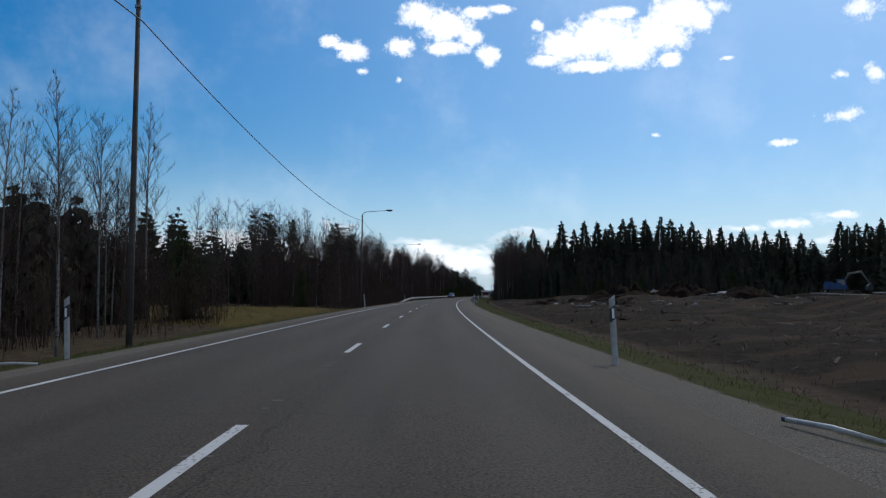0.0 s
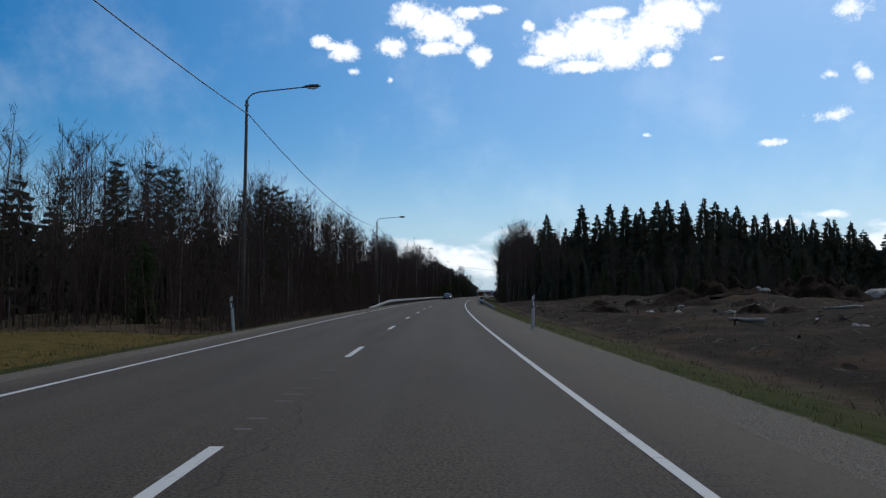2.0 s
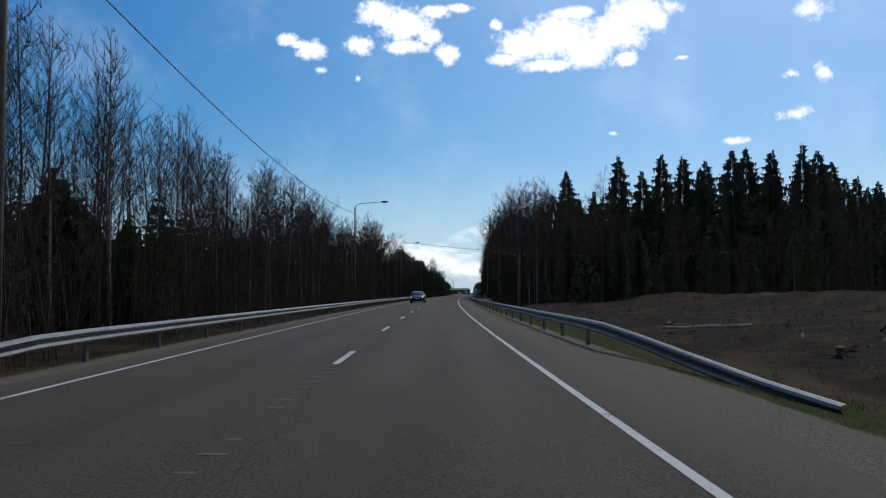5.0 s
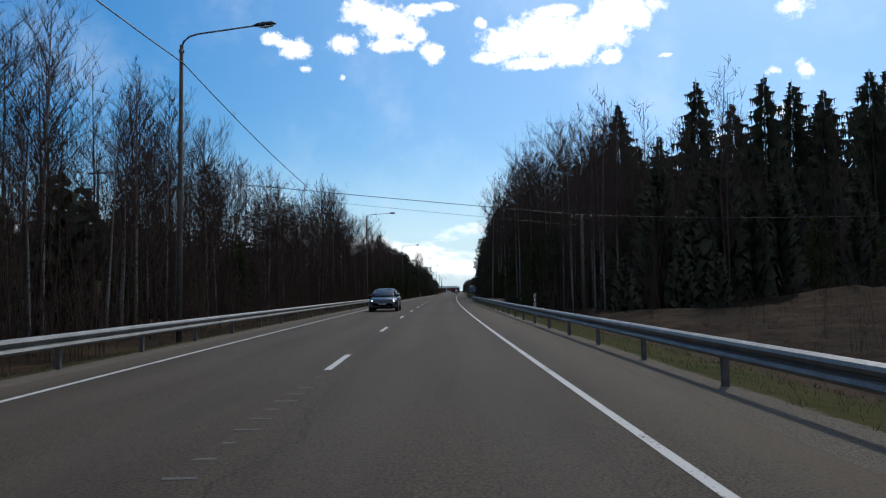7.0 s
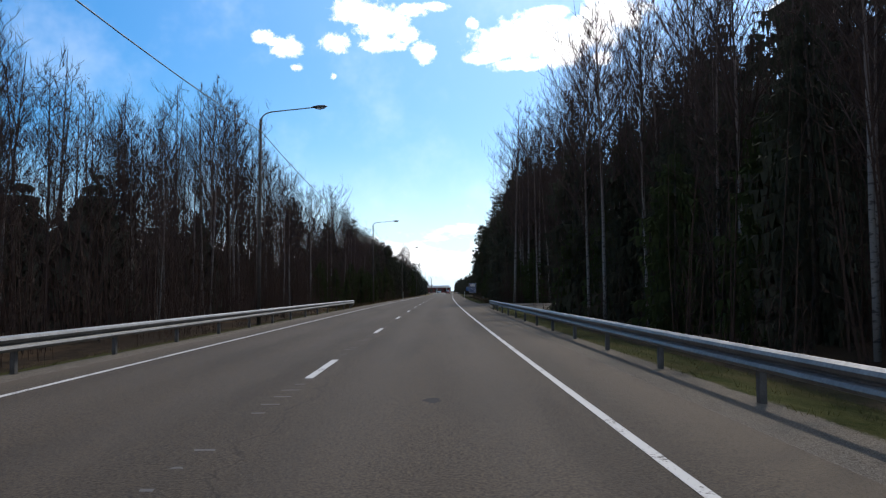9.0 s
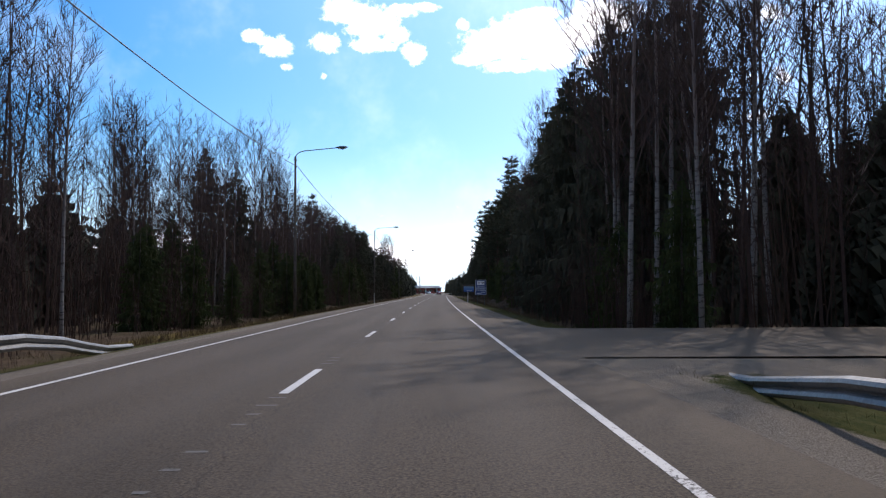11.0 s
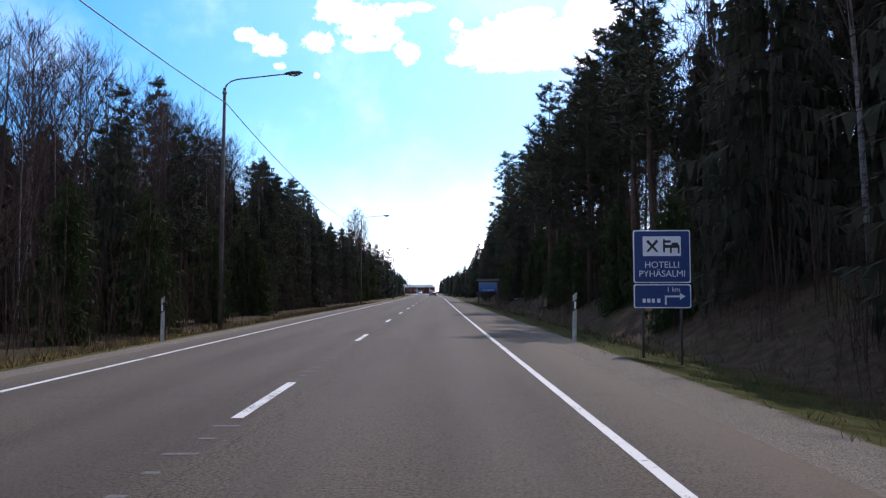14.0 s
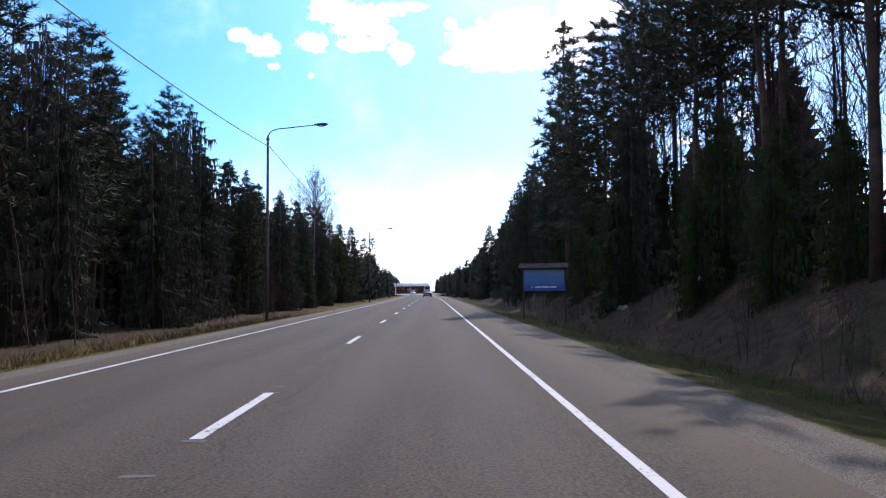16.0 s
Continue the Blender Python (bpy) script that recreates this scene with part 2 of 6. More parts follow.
def asphalt():
    m = bpy.data.materials.new("worn_asphalt")
    m.use_nodes = True
    T = Nodes(m.node_tree)
    bsdf = T.n["Principled BSDF"]
    uv = T.add("ShaderNodeUVMap").outputs[0]
    sep = T.add("ShaderNodeSeparateXYZ")
    T.put(sep.inputs[0], uv)
    lat = sep.outputs[0]
    grain = T.noise(uv, 34.0, 5.0, 0.85)
    coarse = T.noise(uv, 6.0, 6.0, 0.75)
    patch = T.noise(T.vec("MULTIPLY", uv, (1.0, 0.10, 1.0)), 0.9, 5.0, 0.6)
    base = T.mix(T.ramp(grain, 0.38, 0.62), (0.0078, 0.0060, 0.0043), (0.0949, 0.0736, 0.0520))
    base = T.mix(T.math("MULTIPLY", T.ramp(coarse, 0.42, 0.66), 0.45), base, (0.0715, 0.0559, 0.0397))
    base = T.mix(T.math("MULTIPLY", T.ramp(patch, 0.42, 0.66), 0.35), base, (0.0202, 0.0162, 0.0123))
    # polished wheel tracks, paler, in both lanes
    tracks = None
    for c in (-2.55, -0.98, 0.98, 2.55):
        d = T.math("ABSOLUTE", T.math("SUBTRACT", T.math("ADD", lat, T.math("MULTIPLY", T.math("SUBTRACT", patch, 0.5), 0.5)), c))
        k = T.ramp(d, 0.10, 0.65, 1.0, 0.0)
        tracks = k if tracks is None else T.math("MAXIMUM", tracks, k)
    base = T.mix(T.math("MULTIPLY", tracks, 0.14), base, (0.0728, 0.0571, 0.0408))
    # pale stones in the surface
    chips = T.ramp(T.noise(uv, 70.0, 2.0, 0.5), 0.66, 0.72)
    base = T.mix(T.math("MULTIPLY", chips, 0.8), base, (0.13, 0.115, 0.098))
    # dust at the edges
    dust = T.math("MULTIPLY", T.ramp(T.math("ADD", T.math("ABSOLUTE", lat), T.math("MULTIPLY", coarse, 0.6)), 3.75, 4.7), 0.75)
    base = T.mix(T.math("MULTIPLY", dust, T.ramp(grain, 0.3, 0.65, 0.45, 1.0)), base, (0.0909, 0.0706, 0.0489))
    # sealed cracks along and across
    wob = T.math("MULTIPLY", T.math("SUBTRACT", T.noise(uv, 0.35, 5.0, 0.6), 0.5), 1.6)
    crack = T.ramp(T.math("ABSOLUTE", T.math("SUBTRACT", T.math("ADD", lat, wob), 0.32)), 0.0, 0.018, 0.6, 0.0)
    base = T.mix(crack, base, (0.0156, 0.0135, 0.0112))
    # old joints across the lanes
    across = T.math("ADD", sep.outputs[1], T.math("MULTIPLY", T.noise(uv, 1.1, 5.0, 0.65), 1.2))
    gap = T.math("ABSOLUTE", T.math("SUBTRACT", T.math("FRACT", T.math("DIVIDE", across, 17.3)), 0.5))
    cross = T.math("MULTIPLY", T.ramp(gap, 0.0, 0.0016, 0.55, 0.0), T.ramp(T.noise(uv, 0.21, 2.0), 0.45, 0.55))
    base = T.mix(cross, base, (0.0156, 0.0135, 0.0112))
    T.put(bsdf.inputs["Base Color"], base)
    T.put(bsdf.inputs["Roughness"], T.math("SUBTRACT", T.ramp(grain, 0.3, 0.7, 0.84, 0.95), T.math("MULTIPLY", tracks, 0.04)))
    bsdf.inputs["Specular IOR Level"].default_value = 0.16
    b = T.add("ShaderNodeBump")
    b.inputs["Strength"].default_value = 0.8
    b.inputs["Distance"].default_value = 0.010
    T.put(b.inputs["Height"], grain)
    T.put(bsdf.inputs["Normal"], b.outputs[0])
    return m


def road_paint(name, wear, fresh=True):
    m = bpy.data.materials.new(name)
    m.use_nodes = True
    T = Nodes(m.node_tree)
    bsdf = T.n["Principled BSDF"]
    place = T.add("ShaderNodeTexCoord").outputs["Object"]
    big = T.noise(place, 1.1, 5.0, 0.65)
    fine = T.noise(place, 24.0, 4.0, 0.7)
    worn = T.ramp(T.math("ADD", T.math("MULTIPLY", big, 0.45), T.math("MULTIPLY", fine, 0.55)), wear, wear + 0.07)
    T.put(bsdf.inputs["Base Color"], T.mix(worn, (0.42, 0.41, 0.39) if fresh else (0.085, 0.08, 0.075), (0.05, 0.045, 0.040)))
    bsdf.inputs["Roughness"].default_value = 0.8
    bsdf.inputs["Specular IOR Level"].default_value = 0.2
    return m


M_TAR = material("patching_tar", (0.012, 0.011, 0.010), 0.85, variation=0.3, scale=6.0, specular=0.2)
M_ASPHALT = asphalt()
M_PAINT = road_paint("road_paint", 0.545)
M_OLDPAINT = road_paint("old_road_paint", 0.53, False)


def ground_material():
    """Verge grass, gravel, dug earth (on the left with brush shade in its colour) and forest litter, laid out by the
    ground's own zones.
    """
    m = bpy.data.materials.new("roadside_ground")
    m.use_nodes = True
    T = Nodes(m.node_tree)
    bsdf = T.n["Principled BSDF"]
    place = T.add("ShaderNodeTexCoord").outputs["Object"]

    def zone(name):
        node = T.add("ShaderNodeAttribute")
        node.attribute_name = name
        return node.outputs["Fac"]

    n1 = T.noise(place, 0.25, 5.0, 0.6)
    n2 = T.noise(place, 2.2, 5.0, 0.65)
    n3 = T.noise(place, 22.0, 4.0, 0.7)
    grain = T.math("ADD", T.math("MULTIPLY", n2, 0.5), T.math("MULTIPLY", n3, 0.5))
    litter = T.mix(T.ramp(grain, 0.36, 0.64), (0.034, 0.025, 0.017), (0.085, 0.060, 0.040))
    litter = T.mix(T.math("MULTIPLY", T.ramp(n1, 0.45, 0.7), 0.5), litter, (0.0396, 0.0446, 0.0158))
    grass = T.mix(T.ramp(grain, 0.38, 0.62), (0.020, 0.028, 0.006), (0.054, 0.052, 0.018))
    grass = T.mix(T.math("MULTIPLY", T.ramp(n1, 0.42, 0.62), 0.6), grass, (0.062, 0.050, 0.021))
    field = T.mix(T.ramp(grain, 0.38, 0.62), (0.112, 0.077, 0.024), (0.056, 0.047, 0.014))
    earth = T.mix(T.ramp(grain, 0.36, 0.64), (0.011, 0.0080, 0.0056), (0.036, 0.026, 0.018))
    earth = T.mix(T.math("MULTIPLY", T.ramp(n1, 0.48, 0.62), 0.55), earth, (0.062, 0.041, 0.024))
    gravel = T.mix(T.ramp(T.noise(place, 60.0, 4.0, 0.75), 0.38, 0.62), (0.065, 0.056, 0.045), (0.190, 0.165, 0.135))
    wob = T.math("MULTIPLY", T.math("SUBTRACT", grain, 0.5), 1.3)

    def where(name):
        return T.ramp(T.math("ADD", zone(name), wob), 0.38, 0.62)

    c = T.mix(where("earth"), litter, earth)
    c = T.mix(where("grass"), c, grass)
    c = T.mix(where("field"), c, field)
    c = T.mix(where("gravel"), c, gravel)
    T.put(bsdf.inputs["Base Color"], c)
    bsdf.inputs["Roughness"].default_value = 0.95
    bsdf.inputs["Specular IOR Level"].default_value = 0.02
    b = T.add("ShaderNodeBump")
    b.inputs["Strength"].default_value = 0.9
    b.inputs["Distance"].default_value = 0.08
    T.put(b.inputs["Height"], grain)
    T.put(bsdf.inputs["Normal"], b.outputs[0])
    return m


M_GROUND = ground_material()


# ---------- building tools ----------
def rnd(a, b):
    return random.uniform(a, b)


class Geo:
    """Vertices and faces gathered for one mesh."""

    def __init__(self):
        self.v, self.f = [], []

    def tube(self, points, radii, sides=4, cap=True):
        pts = [Vector(p) for p in points]
        start = len(self.v)
        for i, (p, r) in enumerate(zip(pts, radii)):
            d = (pts[min(i + 1, len(pts) - 1)] - pts[max(i - 1, 0)]).normalized()
            a = d.orthogonal().normalized() if abs(d.z) < 0.95 else (Vector((1, 0, 0)) - d * d.x).normalized()
            b = d.cross(a)
            for k in range(sides):
                w = 2 * math.pi * k / sides
                self.v.append(tuple(p + (a * math.cos(w) + b * math.sin(w)) * r))
        for i in range(len(pts) - 1):
            for k in range(sides):
                j, n = start + i * sides, (k + 1) % sides
                self.f.append((j + k, j + n, j + sides + n, j + sides + k))
        if cap:
            self.f.append(tuple(start + k for k in reversed(range(sides))))
            self.f.append(tuple(start + (len(pts) - 1) * sides + k for k in range(sides)))

    def spike(self, p, q, r):
        """A thin three-sided twig from p to its tip q."""
        p, q = Vector(p), Vector(q)
        d = (q - p).normalized()
        a = d.orthogonal().normalized() * r
        b = d.cross(a)
        s = len(self.v)
        self.v += [tuple(p + a), tuple(p - a * 0.5 + b * 0.87), tuple(p - a * 0.5 - b * 0.87), tuple(q)]
        self.f += [(s, s + 1, s + 3), (s + 1, s + 2, s + 3), (s + 2, s, s + 3)]

    def blade(self, p, q, w):
        """The finest twigs and needles: one narrow tapering sliver."""
        p, q = Vector(p), Vector(q)
        a = (q - p).cross(Vector((rnd(-1, 1), rnd(-1, 1), rnd(-1, 1)))).normalized() * w
        s = len(self.v)
        self.v += [tuple(p + a), tuple(p - a), tuple(q)]
        self.f.append((s, s + 1, s + 2))

    def face(self, *points):
        s = len(self.v)
        self.v += [tuple(p) for p in points]
        self.f.append(tuple(range(s, s + len(points))))

    def box(self, lo, hi):
        s = len(self.v)
        self.v += [(x, y, z) for z in (lo[2], hi[2]) for y in (lo[1], hi[1]) for x in (lo[0], hi[0])]
        self.f += [tuple(s + i for i in f) for f in ((0, 2, 3, 1), (4, 5, 7, 6), (0, 1, 5, 4), (1, 3, 7, 5), (3, 2, 6, 7), (2, 0, 4, 6))]

    def mesh(self, name, mat, smooth=False):
        me = bpy.data.meshes.new(name)
        me.from_pydata(self.v, [], self.f)
        me.materials.append(mat)
        if smooth:
            me.polygons.foreach_set("use_smooth", [True] * len(me.polygons))
        me.update()
        return me


def part(name, geo, mat, parent, label="", smooth=False):
    ob = new(name, geo.mesh(name, mat, smooth) if isinstance(geo, Geo) else geo)
    ob.parent = parent
    if label:
        ob["label"] = label
    return ob


def thing(name, label, category, group="", kind=""):
    return tagged(new(name), label, category, group, kind)


def at(s, lat, z=None, turn=0.0, scale=1.0, lean=(0.0, 0.0)):
    """A pose beside the road, facing along it, on the ground."""
    x, y = road_xy(s, lat)
    z = ground_z(s, lat) if z is None else z
    return pose(float(x), float(y), float(z), lean[0], lean[1], turn - heading(s)) @ Matrix.Diagonal((scale, scale, scale, 1))


# ---------- the ground: one sheet that reaches the horizon ----------
def sstep(x, a, b):
    k = np.clip((np.asarray(x, float) - a) / (b - a), 0, 1)
    return k * k * (3 - 2 * k)


def clearing(s, lat):
    """1 inside the dug-over clearing to the right of the road."""
    return sstep(lat, 8.5, 11.5) * (1 - sstep(lat, 120, 135)) * sstep(s, -150, -130) * (1 - sstep(s, 232, 252))


def rough(s, lat, size, seed):
    return noise.noise(Vector((s / size, lat / size, seed)))


def ground_z(s, lat):
    s, lat = float(s), float(lat)
    if lat >= 0:
        z = float(np.interp(lat, [0, 4.7, 5.6, 7.6, 9.2, 10.5, 14, 30, 80, 140, 4000], [-0.03, -0.03, -0.07, -0.42, -0.75, -0.7, -0.35, 0.0, 0.5, 0.4, 0.4]))
        c = float(clearing(s, lat))
        z += c * (0.35 * rough(s, lat, 7, 3) + 0.25 * rough(s, lat, 2.6, 5) + 0.9 * float(sstep(lat, 22, 50)) * (0.5 + rough(s, lat, 18, 8)))
        z += c * 1.1 * math.exp(-((lat - 34 - 8 * rough(s, 0, 30, 2)) / 5.5) ** 2) * (0.6 + 0.9 * rough(s, lat, 9, 11))
        bank = float(sstep(s, 325, 372) * (1 - sstep(s, 470, 560)))
        z += bank * (2.1 * float(sstep(lat, 8.0, 13.5)) + 0.5 * float(sstep(lat, 8.6, 11.0)) * rough(s, lat, 4, 7))
        k = float(sstep(lat, 8, 12)) * (1 - c)
        z += k * (0.25 * rough(s, lat, 6, 1) + 0.1 * rough(s, lat, 2, 1))
        lane = float(sstep(s, 280, 285) * (1 - sstep(s, 297, 302)) * (1 - sstep(lat, 45, 60)))
        z += lane * (-0.03 - z)
    else:
        z = float(np.interp(-lat, [0, 4.3, 5.2, 7.0, 8.6, 11, 40, 4000], [-0.03, -0.03, -0.07, -0.35, -0.62, -0.55, -0.3, -0.3]))
        f = float(sstep(s, 38, 50) * (1 - sstep(s, 74, 86)))
        z += f * 0.42 * float(sstep(-lat, 6.0, 10.0))
        z += float(sstep(-lat, 8, 11)) * (0.18 * rough(s, lat, 6, 1) + 0.08 * rough(s, lat, 2, 1)) * (1 - 0.7 * f)
    return z


def build_ground():
    ss = np.concatenate([np.arange(-160, 0, 8.0), np.arange(0, 470, 2.0), np.arange(470, 640, 6.0), [660, 700, 760, 840, 950, 1100, 1300, 1600, 2000, 2500, 3200, 4000]])
    inner = [4.2, 4.7, 5.1, 5.6, 6.2, 6.9, 7.6, 8.4, 9.2, 10.0, 11.0, 12.5, 14]
    right = inner + list(np.arange(16, 60, 2.0)) + [63, 67, 72, 78, 86, 96, 110, 130, 160, 220, 320, 500, 900, 1800, 3500]
    left = inner + [16, 19, 23, 28, 35, 45, 60, 90, 150, 300, 700, 1600, 3500]
    lats = [-v for v in reversed(left)] + [-2.0, 0.0, 2.0] + right
    verts, masks = [], {k: [] for k in ("grass", "gravel", "earth", "field")}
    for s in ss:
        for lat in lats:
            x, y = road_xy(s, lat)
            verts.append((float(x), float(y), ground_z(s, lat)))
            a = abs(lat)
            c = float(clearing(s, lat)) if lat > 0 else 0.0
            edge = 4.9 if lat < 0 else 5.3
            lane = float(sstep(s, 281, 285) * (1 - sstep(s, 297, 301)) * (1 - sstep(lat, 45, 60))) if lat > 0 else 0.0
            masks["gravel"].append(max(lane, float(1 - sstep(a, edge, edge + 0.8))))
            # left strip: dark soil, with the shade under the brush put into its colour
            ditch = float(sstep(s, 84, 92) * (1 - sstep(s, 280, 296))) if lat < 0 else 0.0
            reach = 8.6 - 1.9 * ditch if lat < 0 else 8.8
            masks["grass"].append(float(1 - sstep(a, reach - 0.8, reach + 0.8)))
            masks["earth"].append(max(c, ditch * float(sstep(a, 5.8, 6.8) * (1 - sstep(a, 12, 16)))))
            verge = float(sstep(s, 284, 302) * sstep(-lat, 5.2, 6.0) * (1 - sstep(-lat, 9.0, 10.5)))
            masks["field"].append(max(0.8 * verge, float(sstep(s, 36, 44) * (1 - sstep(s, 78, 86)) * sstep(-lat, 6.4, 7.2) * (1 - sstep(-lat, 26, 32)))))
    n = len(lats)
    faces = [(i * n + j, i * n + j + 1, (i + 1) * n + j + 1, (i + 1) * n + j) for i in range(len(ss) - 1) for j in range(n - 1)]
    me = bpy.data.meshes.new("ground")
    me.from_pydata(verts, [], faces)
    for k, values in masks.items():
        me.attributes.new(k, "FLOAT", "POINT").data.foreach_set("value", values)
    me.materials.append(M_GROUND)
    me.polygons.foreach_set("use_smooth", [True] * len(me.polygons))
    tagged(new("ground", me), "grassy verges, dug earth and forest floor beside the road", "ground", kind="structure")


build_ground()


def strip(name, mat, s_from, s_to, lat_from, lat_to, z, step=2.0, uv=False, columns=1):
    """A flat strip laid along the road."""
    count = max(1, int(round((s_to - s_from) / step)))
    verts, faces, coords = [], [], []
    for i in range(count + 1):
        s = s_from + (s_to - s_from) * i / count
        for j in range(columns + 1):
            lat = lat_from + (lat_to - lat_from) * j / columns
            x, y = road_xy(s, lat)
            verts.append((float(x), float(y), z))
            coords.append((lat, s))
    n = columns + 1
    for i in range(count):
        for j in range(columns):
            faces.append((i * n + j, i * n + j + 1, (i + 1) * n + j + 1, (i + 1) * n + j))
    me = bpy.data.meshes.new(name)
    me.from_pydata(verts, [], faces)
    me.materials.append(mat)
    if uv:
        layer = me.uv_layers.new(name="UVMap")
        for loop in me.loops:
            layer.data[loop.index].uv = coords[loop.vertex_index]
    return me


road = tagged(new("road", strip("road", M_ASPHALT, -160, 1100, -4.25, 4.62, 0.0, 4.0, True, 6)), "worn grey asphalt two-lane road with dusty edges", "road", kind="structure")
part("edge_line", strip("edge_line", M_PAINT, -160, 1000, -3.5, -3.4, 0.005), None, road, "solid white painted edge line")
part("edge_line", strip("edge_line", M_PAINT, -160, 299.7, 3.4, 3.5, 0.005), None, road, "solid white painted edge line")
part("edge_line", strip("edge_line", M_PAINT, 300.1, 1000, 3.4, 3.5, 0.005), None, road, "solid white painted edge line")
for i in range(-10, 62):
    s = 4.38 + 12 * i
    part("centre_dash", strip("centre_dash", M_PAINT, s, s + 3.0, -0.06, 0.06, 0.005, 1.5), None, road)


part("side_lane", strip("side_lane", M_ASPHALT, 285.5, 297.0, 4.62, 42.0, -0.006, 3.0, True, 20), None, road, "grey asphalt side lane leaving the road")


for s, lat, w, l in ((103.0, 0.95, 0.10, 0.22), (230.0, 1.78, 0.10, 0.20), (212.0, 1.2, 0.10, 0.22)):
    # small dark patches where the surface was filled
    g = Geo()
    ring = [(w * (1 + 0.3 * math.sin(5 * a + s)) * math.cos(a), l * (1 + 0.25 * math.cos(3 * a + s)) * math.sin(a)) for a in [2 * math.pi * i / 14 for i in range(14)]]
    g.face(*[(*[float(v) for v in road_xy(s + b, lat + a)], 0.0045) for a, b in ring])
    part("patch", g, M_TAR, road, "dark filled hole in the asphalt")


def rumble():
    """Shallow milled bars across the centre line, pale with old paint."""
    g = Geo()
    h = 0
    s = -12.0
    while s < 440:
        w = rnd(0.04, 0.13)
        pts = [road_xy(s + a, b) for a, b in ((-0.035, -w + rnd(-0.05, 0.03)), (-0.035, w), (0.035, w + rnd(-0.03, 0.03)), (0.035, -w))]
        if random.random() < 0.75:
            g.face(*[(float(x), float(y), 0.004) for x, y in pts])
        s += 0.62
    ob = part("rumble_bars", g, M_OLDPAINT, road, "pale worn bars milled across the centre line")
    ob["kind"] = "stuff"


rumble()


# ---------- trees ----------
def birch(h, seed, thin=False):
    """Bare birch: pale stem, arching limbs and a broad veil of fine twigs."""
    random.seed(seed)
    stem, crown = Geo(), Geo()
    bend = [Vector((0, 0, 0))]
    dx, dy = rnd(-0.02, 0.02), rnd(-0.02, 0.02)
    n = 9
    for i in range(1, n + 1):
        dx, dy = dx + rnd(-0.018, 0.018), dy + rnd(-0.018, 0.018)
        bend.append(bend[-1] + Vector((dx * h / n, dy * h / n, h / n)))
    r0 = 0.0048 * h + 0.012
    stem.tube([bend[0] - Vector((0, 0, 0.4))] + bend[1:], [r0 * (1 - i / n) ** 0.9 + 0.006 for i in range(n + 1)], 6)

    def along(k):
        k = min(max(k, 0), 0.999) * n
        i = int(k)
        return bend[i].lerp(bend[i + 1], k - i)

    first = rnd(0.24, 0.36)
    wide = h * (0.115 if thin else 0.155) * rnd(0.9, 1.1)
    count = 34 if thin else 42
    turn = rnd(0, 6.28)
    for i in range(count):
        u = (i + rnd(0, 0.9)) / count
        k = first + (0.98 - first) * u ** 0.98
        turn += 2.4 + rnd(-0.5, 0.5)
        reach = wide * (0.45 + 0.55 * math.sin(math.pi * min(1.0, 0.30 + 0.62 * u))) * (1 - u ** 3 * 0.85) * rnd(0.65, 1.15)
        rise = min(reach * rnd(1.1, 1.9), (1.02 - k) * h + 0.25)
        out = Vector((math.cos(turn), math.sin(turn), 0))
        p0 = along(k)
        p1 = p0 + out * reach * 0.5 + Vector((0, 0, rise * 0.62))
        p2 = p0 + out * reach + Vector((rnd(-0.1, 0.1), rnd(-0.1, 0.1), rise))
        length = (p2 - p0).length
        r = 0.0026 * length + 0.0035
        crown.tube([p0, p1, p2], [r * 2.0, r * 1.2, 0.004], 3, cap=False)
        for j in range(3 + int(4 * min(1.0, length / 2.0))):
            w = rnd(0.15, 1.0)
            b = p0.lerp(p1, w * 2) if w < 0.5 else p1.lerp(p2, w * 2 - 1)
            side = Vector((rnd(-0.8, 0.8), rnd(-0.8, 0.8), rnd(0.7, 1.6))).normalized()
            tip = b + (side * 0.85 + out * 0.35).normalized() * length * rnd(0.20, 0.42)
            crown.spike(b, tip, 0.008)
            for _ in range(3 + int(2.5 * min(1.0, length / 2.0))):
                c = b.lerp(tip, rnd(0.1, 1.0))
                d = (Vector((rnd(-0.6, 0.6), rnd(-0.6, 0.6), rnd(-0.15, 0.9))) + side * 0.6).normalized()
                crown.blade(c, c + d * (length * rnd(0.10, 0.24) + 0.22), 0.0085)
    return stem, crown


